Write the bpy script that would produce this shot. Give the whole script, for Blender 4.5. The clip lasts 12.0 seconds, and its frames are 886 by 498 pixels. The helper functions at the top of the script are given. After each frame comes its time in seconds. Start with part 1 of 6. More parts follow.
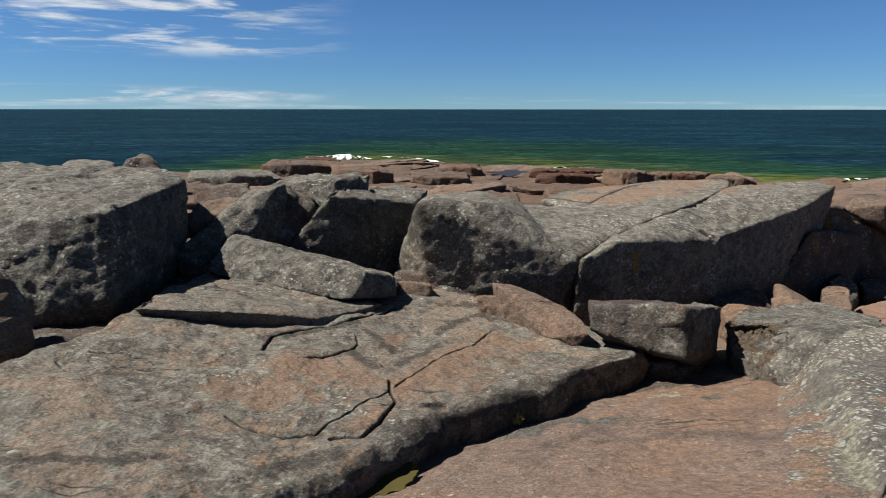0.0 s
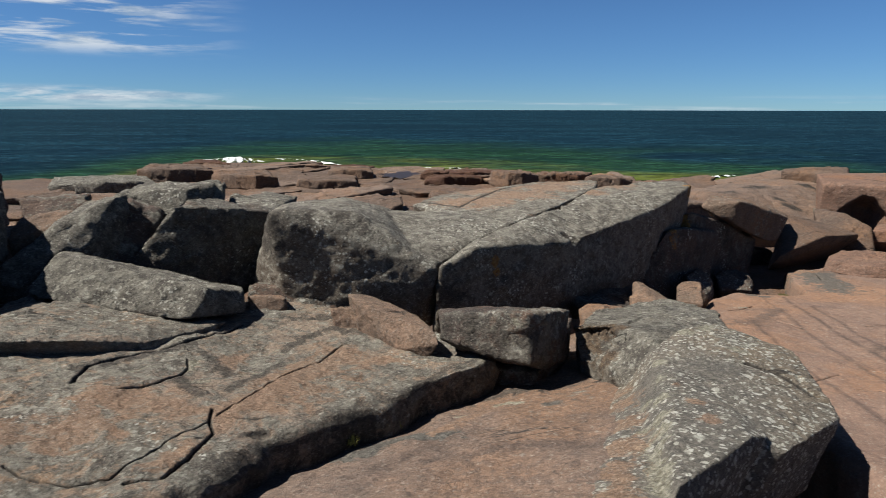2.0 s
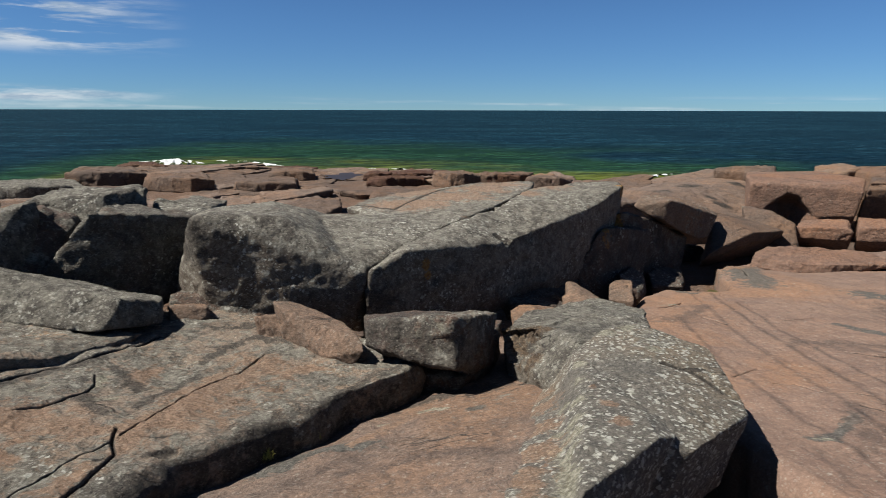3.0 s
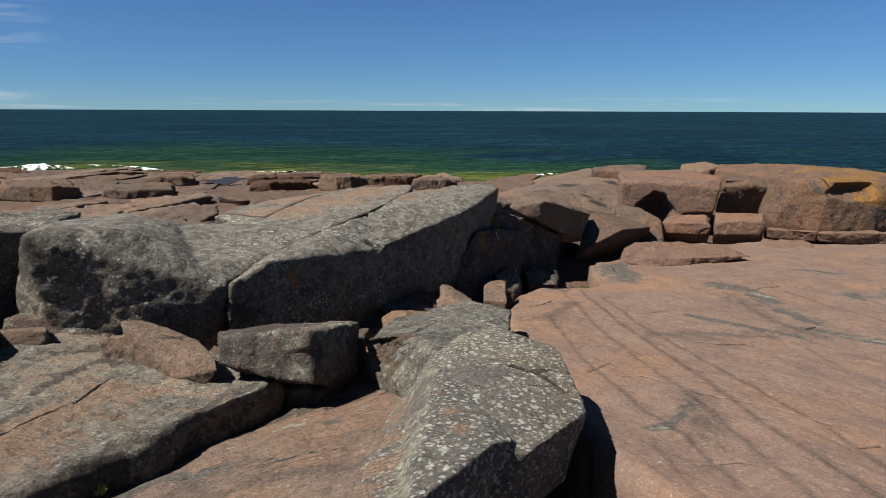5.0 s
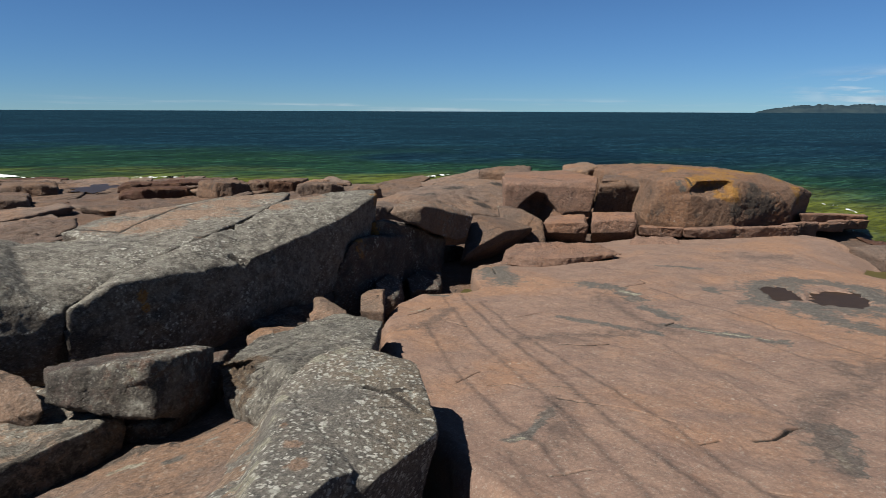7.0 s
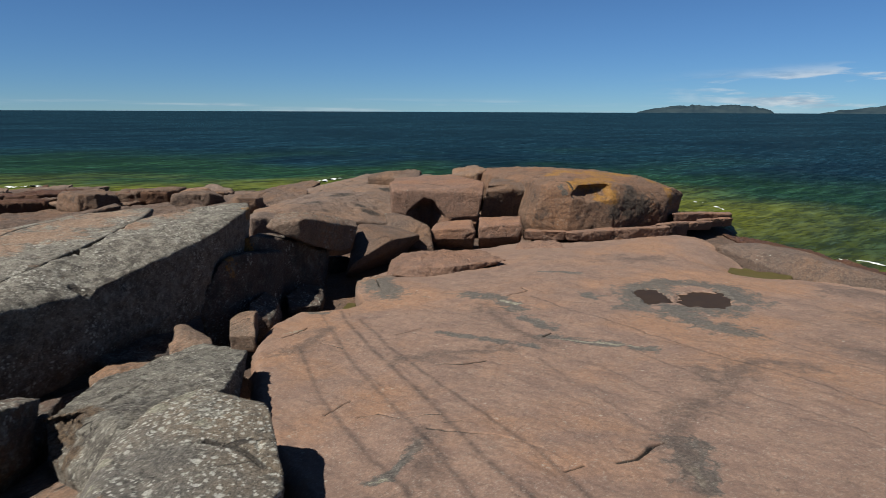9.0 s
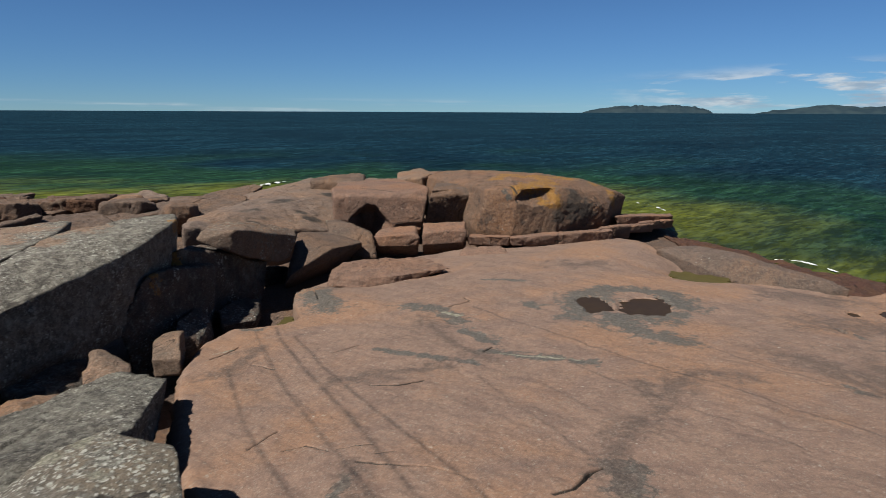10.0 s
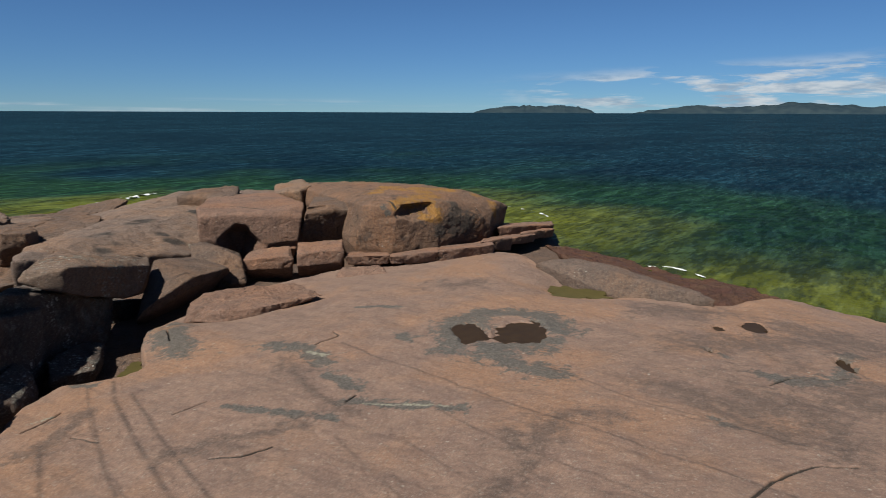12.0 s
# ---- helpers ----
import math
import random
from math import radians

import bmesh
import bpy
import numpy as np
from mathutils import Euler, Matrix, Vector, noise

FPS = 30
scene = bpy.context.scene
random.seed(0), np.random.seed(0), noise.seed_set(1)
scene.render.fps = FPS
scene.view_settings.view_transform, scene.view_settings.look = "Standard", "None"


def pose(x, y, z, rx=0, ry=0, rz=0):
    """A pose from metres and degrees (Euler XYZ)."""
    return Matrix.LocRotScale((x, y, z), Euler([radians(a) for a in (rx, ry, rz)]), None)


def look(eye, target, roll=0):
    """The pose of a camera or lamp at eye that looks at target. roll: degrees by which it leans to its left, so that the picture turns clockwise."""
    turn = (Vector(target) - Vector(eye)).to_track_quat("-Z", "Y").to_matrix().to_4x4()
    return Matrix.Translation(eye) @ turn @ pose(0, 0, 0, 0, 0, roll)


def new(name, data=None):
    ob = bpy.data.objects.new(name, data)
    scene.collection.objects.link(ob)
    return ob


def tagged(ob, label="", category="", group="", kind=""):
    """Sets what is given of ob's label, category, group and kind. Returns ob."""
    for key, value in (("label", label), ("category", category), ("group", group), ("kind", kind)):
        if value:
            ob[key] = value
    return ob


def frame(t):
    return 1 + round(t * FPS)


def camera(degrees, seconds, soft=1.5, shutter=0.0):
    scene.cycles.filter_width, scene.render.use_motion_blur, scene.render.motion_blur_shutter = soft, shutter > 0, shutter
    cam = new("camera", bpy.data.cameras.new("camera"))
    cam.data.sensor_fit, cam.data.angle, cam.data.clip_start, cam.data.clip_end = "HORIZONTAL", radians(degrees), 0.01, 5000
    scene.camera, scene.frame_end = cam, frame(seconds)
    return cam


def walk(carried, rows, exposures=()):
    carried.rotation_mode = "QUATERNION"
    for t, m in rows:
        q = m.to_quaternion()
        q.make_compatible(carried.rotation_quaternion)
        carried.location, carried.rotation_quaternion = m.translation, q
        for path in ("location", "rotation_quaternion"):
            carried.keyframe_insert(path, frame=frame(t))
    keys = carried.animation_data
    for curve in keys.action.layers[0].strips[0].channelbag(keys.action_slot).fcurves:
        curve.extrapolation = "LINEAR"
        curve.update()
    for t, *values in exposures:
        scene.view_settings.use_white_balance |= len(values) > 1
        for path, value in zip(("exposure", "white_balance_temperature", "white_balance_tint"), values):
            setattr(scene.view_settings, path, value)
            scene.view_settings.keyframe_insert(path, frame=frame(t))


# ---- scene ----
cam = camera(69.30, 12.0, soft=0.65, shutter=0.5)
# seconds, eye x, y, z, heading, pitch, lean to the right; water level is z = 0
ROWS = [
    (0.0, 0.000, 0.000, 3.600, -0.000, -12.340, -0.029),
    (0.5, 0.173, 0.050, 3.613, -2.034, -12.328, -0.064),
    (1.0, 0.338, 0.097, 3.625, -4.082, -12.320, -0.094),
    (1.5, 0.491, 0.152, 3.637, -6.253, -12.301, -0.104),
    (2.0, 0.645, 0.192, 3.654, -8.480, -12.286, -0.111),
    (2.5, 0.796, 0.224, 3.665, -10.772, -12.275, -0.125),
    (3.0, 0.923, 0.233, 3.679, -13.014, -12.263, -0.142),
    (5.0, 1.360, 0.152, 3.758, -22.040, -12.214, -0.220),
    (5.5, 1.477, 0.156, 3.784, -24.290, -12.206, -0.230),
    (6.0, 1.606, 0.163, 3.813, -26.539, -12.191, -0.235),
    (6.5, 1.727, 0.154, 3.834, -28.782, -12.179, -0.238),
    (7.0, 1.837, 0.143, 3.860, -31.063, -12.165, -0.232),
    (9.0, 2.391, 0.232, 4.033, -40.056, -12.127, -0.241),
    (9.5, 2.582, 0.297, 4.092, -42.277, -12.118, -0.251),
    (10.0, 2.795, 0.365, 4.158, -44.512, -12.111, -0.254),
    (10.5, 3.039, 0.423, 4.239, -46.799, -12.101, -0.239),
    (11.0, 3.306, 0.461, 4.329, -49.147, -12.089, -0.234),
    (11.5, 3.543, 0.498, 4.424, -51.481, -12.081, -0.217),
    (12.0, 3.779, 0.524, 4.520, -53.838, -12.075, -0.215),
]
walk(cam, [(t, pose(x, y, z, 0, 0, yaw) @ pose(0, 0, 0, 90 + pitch) @ pose(0, 0, 0, 0, 0, -lean)) for t, x, y, z, yaw, pitch, lean in ROWS], exposures=((0.0, 1.18), (6.0, 1.09), (9.0, 1.01), (12.0, 0.89)))

# ---- light ----
SUN_FROM = Vector((-0.61, -0.02, 0.79)).normalized()
SUN_ELEVATION = math.asin(SUN_FROM.z)
SUN_AZIMUTH = math.atan2(SUN_FROM.x, SUN_FROM.y)
sun = new("sun", bpy.data.lights.new("sun", "SUN"))
sun.data.energy, sun.data.angle, sun.data.color = 5.0, radians(0.53), (1.0, 0.945, 0.86)
sun.matrix_world = look(SUN_FROM * 50, (0, 0, 0))

world = bpy.data.worlds.new("sky")
scene.world = world
world.use_nodes = True


def node(tree, kind, **inputs):
    n = tree.nodes.new(kind)
    for key, value in inputs.items():
        socket = n.inputs[int(key[1:])] if key[0] == "i" and key[1:].isdigit() else n.inputs[key.replace("_", " ")]
        if isinstance(value, bpy.types.NodeSocket):
            tree.links.new(value, socket)
        else:
            socket.default_value = value
    return n


def calc(tree, operation, a, b=0.0, c=0.0, clamp=False):
    n = tree.nodes.new("ShaderNodeMath")
    n.operation, n.use_clamp = operation, clamp
    for socket, value in zip(n.inputs, (a, b, c)):
        if isinstance(value, bpy.types.NodeSocket):
            tree.links.new(value, socket)
        else:
            socket.default_value = value
    return n.outputs[0]


def ramp(tree, value, lo, hi, to_lo=0.0, to_hi=1.0):
    n = tree.nodes.new("ShaderNodeMapRange")
    n.interpolation_type, n.clamp = "SMOOTHSTEP", True
    for key, v in (("Value", value), ("From Min", lo), ("From Max", hi), ("To Min", to_lo), ("To Max", to_hi)):
        if isinstance(v, bpy.types.NodeSocket):
            tree.links.new(v, n.inputs[key])
        else:
            n.inputs[key].default_value = v
    return n.outputs["Result"]


def blend(tree, fac, a, b, mode="MIX"):
    n = tree.nodes.new("ShaderNodeMix")
    n.data_type, n.blend_type = "RGBA", mode
    for key, v in ((0, fac), (6, a), (7, b)):
        if isinstance(v, bpy.types.NodeSocket):
            tree.links.new(v, n.inputs[key])
        elif key and len(v) == 3:
            n.inputs[key].default_value = (*v, 1)
        else:
            n.inputs[key].default_value = v
    return n.outputs[2]


def fractal(tree, where, scale, detail=3.0, rough=0.55, distort=0.0, stretch=None):
    if stretch:
        m = node(tree, "ShaderNodeMapping", Vector=where)
        m.inputs["Scale"].default_value = stretch[:3]
        if len(stretch) > 3:
            m.inputs["Rotation"].default_value = (0, 0, radians(stretch[3]))
        where = m.outputs[0]
    return node(tree, "ShaderNodeTexNoise", Vector=where, Scale=scale, Detail=detail, Roughness=rough, Distortion=distort).outputs["Fac"]


def sky_world():
    t = world.node_tree
    t.nodes.clear()
    sky = t.nodes.new("ShaderNodeTexSky")
    sky.sky_type, sky.sun_disc = "NISHITA", False
    sky.sun_elevation, sky.sun_rotation = SUN_ELEVATION, SUN_AZIMUTH
    sky.altitude, sky.air_density, sky.dust_density, sky.ozone_density = 0, 0.62, 0.0, 4.0
    way = t.nodes.new("ShaderNodeTexCoord").outputs["Generated"]
    split = node(t, "ShaderNodeSeparateXYZ", Vector=way)
    x, y, z = split.outputs
    azimuth = calc(t, "ARCTAN2", x, y)                      # 0 ahead, positive to the east
    flat = node(t, "ShaderNodeCombineXYZ", X=azimuth, Y=z, Z=0.0).outputs[0]
    # low streaks of fair-weather cloud to the north-west, a bank of cumulus over the hills to the east
    streak = fractal(t, flat, 5.0, 5.0, 0.58, 0.3, (1.0, 9.0, 1.0))
    west = calc(t, "MULTIPLY", ramp(t, azimuth, -0.12, -0.34), ramp(t, azimuth, -1.5, -0.9))
    west = calc(t, "MULTIPLY", west, calc(t, "ADD", calc(t, "MULTIPLY", ramp(t, z, 0.065, 0.09), ramp(t, z, 0.24, 0.16)), calc(t, "MULTIPLY", ramp(t, z, 0.005, 0.016), ramp(t, z, 0.034, 0.020))))
    cloud_w = calc(t, "MULTIPLY", ramp(t, streak, 0.46, 0.60), west)
    heap = fractal(t, flat, 6.0, 6.0, 0.62, 0.25, (1.0, 7.5, 1.0))
    east = calc(t, "MULTIPLY", ramp(t, azimuth, 0.98, 1.22), ramp(t, azimuth, 2.6, 2.0))
    east = calc(t, "MULTIPLY", east, calc(t, "MULTIPLY", ramp(t, z, 0.002, 0.012), ramp(t, calc(t, "SUBTRACT", z, calc(t, "MULTIPLY", azimuth, 0.05)), 0.008, -0.022)))
    cloud_e = calc(t, "MULTIPLY", ramp(t, heap, 0.47, 0.58), east)
    veil = calc(t, "MULTIPLY", ramp(t, fractal(t, flat, 3.0, 4.0, 0.55, 0.0, (1.0, 30.0, 1.0)), 0.48, 0.66), ramp(t, z, 0.022, 0.004))
    veil = calc(t, "MULTIPLY", veil, 0.45)
    cover = calc(t, "MAXIMUM", calc(t, "MAXIMUM", cloud_w, cloud_e), veil)
    shade = fractal(t, flat, 16.0, 4.0, 0.6, 0.0, (1.0, 5.0, 1.0))
    white = blend(t, ramp(t, shade, 0.35, 0.62), (5.2, 6.6, 8.2), (10.6, 11.2, 11.6))
    blue = blend(t, 1.0, sky.outputs[0], blend(t, ramp(t, z, 0.0, 0.16), (0.55, 0.84, 1.10), (0.68, 1.0, 1.26)), "MULTIPLY")
    blue = blend(t, ramp(t, z, 0.24, 0.50), blue, blend(t, 1.0, sky.outputs[0], (0.95, 1.0, 1.02), "MULTIPLY"))
    colour = blend(t, calc(t, "MULTIPLY", cover, 0.86), blue, white)
    back = node(t, "ShaderNodeBackground", Color=colour, Strength=0.0318)
    out = t.nodes.new("ShaderNodeOutputWorld")
    t.links.new(back.outputs[0], out.inputs[0])


sky_world()

# ---- materials ----
def material(name):
    m = bpy.data.materials.new(name)
    m.use_nodes = True
    t = m.node_tree
    shader = t.nodes["Principled BSDF"]
    where = t.nodes.new("ShaderNodeNewGeometry")
    return m, t, shader, where.outputs["Position"], where.outputs["Normal"]


def granite(name, rock=(0.36, 0.21, 0.15), rock2=(0.27, 0.17, 0.13), grey=0.5, coarse=0.42, spots=0.4, stain=0.35, rust=0.0, wet=0.0, streaks=None, relief=1.0, cracks=0.85, flaky=1.0, grainy=1.0, specks=0.0):
    """Weathered coarse granite. grey: cover of grey lichen; spots: white lichen rosettes; specks: small white lichen dots; stain: black crust; rust: orange lichen."""
    m, t, shader, where, normal = material(name)
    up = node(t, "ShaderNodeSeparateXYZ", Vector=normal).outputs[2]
    big = fractal(t, where, 0.55, 4.0, 0.6)
    mid = fractal(t, where, 2.3, 5.0, 0.62, 0.4)
    fine = fractal(t, where, 13.0, 4.0, 0.65)
    grain = node(t, "ShaderNodeTexVoronoi", Vector=where, Scale=85.0)
    colour = blend(t, ramp(t, mid, 0.32, 0.68), rock, rock2)
    colour = blend(t, ramp(t, big, 0.42, 0.66), colour, (rock[0] * 1.12, rock[1] * 0.98, rock[2] * 0.82))
    colour = blend(t, calc(t, "MULTIPLY", ramp(t, fine, 0.45, 0.66), 0.55 * grainy), colour, (rock2[0] * 0.55, rock2[1] * 0.57, rock2[2] * 0.62))
    # grey lichen, mostly on upper faces
    patchy = fractal(t, where, 5.0, 8.0, 0.74, 0.5)
    cover = calc(t, "ADD", calc(t, "MULTIPLY", mid, 0.40), calc(t, "ADD", calc(t, "MULTIPLY", big, 0.30), calc(t, "MULTIPLY", patchy, 0.30)))
    cover = calc(t, "ADD", cover, calc(t, "MULTIPLY", calc(t, "SUBTRACT", fine, 0.5), 0.35))
    edge = 0.78 - 0.52 * grey
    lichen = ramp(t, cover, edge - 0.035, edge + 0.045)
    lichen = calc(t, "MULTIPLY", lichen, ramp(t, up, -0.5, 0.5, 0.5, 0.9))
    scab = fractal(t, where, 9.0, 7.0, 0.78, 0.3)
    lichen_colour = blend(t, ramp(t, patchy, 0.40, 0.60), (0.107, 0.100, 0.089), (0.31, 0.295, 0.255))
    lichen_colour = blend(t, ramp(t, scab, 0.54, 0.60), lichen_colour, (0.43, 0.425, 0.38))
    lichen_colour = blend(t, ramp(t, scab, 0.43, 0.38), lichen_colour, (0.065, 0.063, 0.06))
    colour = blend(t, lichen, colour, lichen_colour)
    # fine pale flecks and dark pits
    fleck = fractal(t, where, 24.0, 5.0, 0.72)
    colour = blend(t, calc(t, "MULTIPLY", ramp(t, fleck, 0.585, 0.635), 0.15 + 0.75 * grey), colour, (0.58, 0.56, 0.50))
    colour = blend(t, calc(t, "MULTIPLY", ramp(t, fleck, 0.40, 0.355), (0.25 + 0.7 * grey) * grainy), colour, (0.05, 0.046, 0.042))
    # black crust
    crust = fractal(t, where, 1.3, 6.0, 0.68, 0.6)
    dark = ramp(t, crust, 0.70 - 0.34 * stain, 0.84 - 0.34 * stain)
    colour = blend(t, calc(t, "MULTIPLY", dark, 0.7), colour, (0.045, 0.042, 0.040))
    if streaks:
        band = fractal(t, where, streaks[0], 4.0, 0.6, 0.25, streaks[1:5])
        colour = blend(t, calc(t, "MULTIPLY", ramp(t, band, 0.52, 0.68), streaks[5]), colour, (0.15, 0.105, 0.088))
    # hairline cracks and flake edges
    line = calc(t, "ABSOLUTE", calc(t, "SUBTRACT", fractal(t, where, 0.8, 2.0, 0.5, 0.05, (0.45, 3.2, 1.0, -32.0)), 0.5))
    hair = calc(t, "MULTIPLY", ramp(t, line, 0.0055, 0.0015), ramp(t, fractal(t, where, 0.8, 2.0), 0.53, 0.60))
    colour = blend(t, calc(t, "MULTIPLY", hair, cracks), colour, (0.035, 0.03, 0.027))
    # sheets that flake off in thin steps
    sheet = calc(t, "MULTIPLY", fractal(t, where, 0.75, 5.0, 0.5, 0.5, (1.0, 1.5, 1.0, 25.0)), 13.0)
    level = calc(t, "FLOOR", sheet)
    rest = calc(t, "SUBTRACT", sheet, level)
    tint = t.nodes.new("ShaderNodeTexWhiteNoise")
    tint.noise_dimensions = "1D"
    t.links.new(level, tint.inputs["W"])
    colour = blend(t, 0.35 * flaky, colour, blend(t, tint.outputs["Value"], (0.36, 0.36, 0.36), (0.62, 0.61, 0.60)), "OVERLAY")
    lip = calc(t, "MULTIPLY", ramp(t, rest, 0.07, 0.0), ramp(t, fractal(t, where, 1.7, 3.0), 0.45, 0.56))
    colour = blend(t, calc(t, "MULTIPLY", lip, 0.75 * flaky), colour, (0.07, 0.055, 0.046))
    # rosettes of pale lichen
    if spots:
        wob = node(t, "ShaderNodeTexNoise", Vector=where, Scale=22.0, Detail=2.0)
        shift = node(t, "ShaderNodeVectorMath", i0=wob.outputs["Color"], i1=(0.5, 0.5, 0.5))
        shift.operation = "SUBTRACT"
        far = node(t, "ShaderNodeVectorMath", i0=shift.outputs[0], i1=(0.07, 0.07, 0.07))
        far.operation = "MULTIPLY"
        moved = node(t, "ShaderNodeVectorMath", i0=where, i1=far.outputs[0])
        for scale, size, share in ((6.0, 0.24, 0.30), (11.0, 0.29, 0.55), (22.0, 0.36, 0.85)):
            cell = node(t, "ShaderNodeTexVoronoi", Vector=moved.outputs[0], Scale=scale)
            dot = ramp(t, cell.outputs["Distance"], size, size * 0.72)
            pick = node(t, "ShaderNodeSeparateColor", Color=cell.outputs["Color"])
            dot = calc(t, "MULTIPLY", dot, calc(t, "LESS_THAN", pick.outputs[0], spots * share))
            dot = calc(t, "MULTIPLY", dot, ramp(t, fractal(t, where, 1.1, 3.0), 0.62 - 0.24 * min(spots, 1.0), 0.74 - 0.24 * min(spots, 1.0)))
            dot = calc(t, "MULTIPLY", dot, ramp(t, fine, 0.30, 0.50, 0.5, 0.95))
            colour = blend(t, dot, colour, blend(t, pick.outputs[1], (0.56, 0.56, 0.50), (0.90, 0.89, 0.82)))
    if specks:
        cell = node(t, "ShaderNodeTexVoronoi", Vector=where, Scale=13.0)
        pick = node(t, "ShaderNodeSeparateColor", Color=cell.outputs["Color"])
        dot = calc(t, "LESS_THAN", calc(t, "ADD", cell.outputs["Distance"], calc(t, "MULTIPLY", fleck, 0.3)), calc(t, "MULTIPLY", calc(t, "POWER", pick.outputs[0], 6.0), 0.42))
        dot = calc(t, "MULTIPLY", dot, ramp(t, mid, 0.35, 0.6, 0.3, 1.0))
        colour = blend(t, calc(t, "MULTIPLY", dot, specks), colour, (0.70, 0.66, 0.58))
    if rust:
        gold = ramp(t, fractal(t, where, 1.6, 5.0, 0.65, 0.3), 0.76 - 0.4 * rust, 0.84 - 0.4 * rust)
        colour = blend(t, gold, colour, blend(t, ramp(t, fine, 0.35, 0.65), (0.42, 0.20, 0.035), (0.50, 0.27, 0.07)))
    # stains with a place of their own: grey crust, pale lichen, orange lichen, dark cracks
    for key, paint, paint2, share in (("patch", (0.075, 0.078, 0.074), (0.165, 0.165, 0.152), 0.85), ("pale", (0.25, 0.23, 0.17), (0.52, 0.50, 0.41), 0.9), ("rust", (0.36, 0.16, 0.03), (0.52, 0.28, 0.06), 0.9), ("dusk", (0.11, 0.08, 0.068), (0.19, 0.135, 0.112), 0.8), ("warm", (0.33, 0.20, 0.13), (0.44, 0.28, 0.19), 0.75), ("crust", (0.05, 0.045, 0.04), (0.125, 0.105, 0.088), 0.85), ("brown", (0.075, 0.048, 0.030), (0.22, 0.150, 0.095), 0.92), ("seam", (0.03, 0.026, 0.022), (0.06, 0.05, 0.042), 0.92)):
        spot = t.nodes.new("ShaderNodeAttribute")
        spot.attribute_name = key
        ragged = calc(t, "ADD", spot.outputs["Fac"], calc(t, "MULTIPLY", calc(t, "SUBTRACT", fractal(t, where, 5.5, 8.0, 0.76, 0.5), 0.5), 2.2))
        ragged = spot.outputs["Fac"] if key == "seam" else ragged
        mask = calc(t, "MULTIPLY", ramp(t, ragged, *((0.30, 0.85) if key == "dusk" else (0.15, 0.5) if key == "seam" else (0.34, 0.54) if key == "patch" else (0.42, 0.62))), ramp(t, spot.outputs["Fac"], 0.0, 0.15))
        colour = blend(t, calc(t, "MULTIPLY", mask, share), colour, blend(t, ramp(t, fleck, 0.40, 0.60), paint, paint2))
    band = t.nodes.new("ShaderNodeAttribute")
    band.attribute_name = "stripe"
    lane = calc(t, "MULTIPLY", band.outputs["Fac"], ramp(t, fractal(t, where, 5.0, 4.0, 0.7), 0.30, 0.58, 0.35, 1.0))
    colour = blend(t, lane, colour, (0.062, 0.046, 0.042))
    # crystals
    tone = node(t, "ShaderNodeSeparateColor", Color=grain.outputs["Color"])
    mottle = fractal(t, where, 34.0, 3.0, 0.7)
    colour = blend(t, coarse, colour, blend(t, ramp(t, mottle, 0.34, 0.66), (0.22, 0.22, 0.22), (0.78, 0.78, 0.78)), "OVERLAY")
    colour = blend(t, coarse * 0.8, colour, blend(t, ramp(t, tone.outputs[0], 0.0, 1.0), (0.25, 0.25, 0.25), (0.75, 0.75, 0.75)), "OVERLAY")
    glint = calc(t, "GREATER_THAN", tone.outputs[1], 0.95)
    colour = blend(t, calc(t, "MULTIPLY", glint, 0.3), colour, (0.55, 0.50, 0.45))
    if wet:
        colour = blend(t, wet, colour, (0.085, 0.036, 0.022))
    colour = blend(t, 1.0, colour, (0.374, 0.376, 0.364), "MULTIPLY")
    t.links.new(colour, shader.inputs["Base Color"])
    shader.inputs["Roughness"].default_value = 0.88 - 0.5 * wet
    shader.inputs["Specular IOR Level"].default_value = 0.3 - 0.4 * wet
    flake = node(t, "ShaderNodeBump", Strength=0.8 * flaky, Distance=0.02, Height=level)
    rough = fractal(t, where, 42.0, 5.0, 0.7)
    bump = node(t, "ShaderNodeBump", Strength=0.80 * relief, Distance=0.035, Height=calc(t, "SUBTRACT", calc(t, "ADD", calc(t, "MULTIPLY", fine, 1.6), rough), calc(t, "MULTIPLY", hair, 1.75 * cracks)), Normal=flake.outputs[0])
    pits = node(t, "ShaderNodeBump", Strength=0.6 * relief, Distance=0.008, Height=fractal(t, where, 150.0, 3.0, 0.6), Normal=bump.outputs[0])
    t.links.new(pits.outputs[0], shader.inputs["Normal"])
    return m


PINK = (0.375, 0.246, 0.177)
PINK2 = (0.285, 0.202, 0.154)
RED = (0.215, 0.135, 0.094)
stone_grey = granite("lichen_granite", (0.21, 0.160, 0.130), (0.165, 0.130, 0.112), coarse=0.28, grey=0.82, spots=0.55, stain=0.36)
# crusted stone, also given to fillers that darken shaded gaps
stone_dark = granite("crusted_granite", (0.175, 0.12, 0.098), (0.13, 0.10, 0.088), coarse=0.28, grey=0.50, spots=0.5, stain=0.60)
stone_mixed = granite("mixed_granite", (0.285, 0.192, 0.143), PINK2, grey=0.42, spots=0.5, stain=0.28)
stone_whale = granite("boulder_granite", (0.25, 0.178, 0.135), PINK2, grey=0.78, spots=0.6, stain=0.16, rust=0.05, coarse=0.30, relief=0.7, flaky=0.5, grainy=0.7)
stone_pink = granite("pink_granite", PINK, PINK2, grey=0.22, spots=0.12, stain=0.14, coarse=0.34)
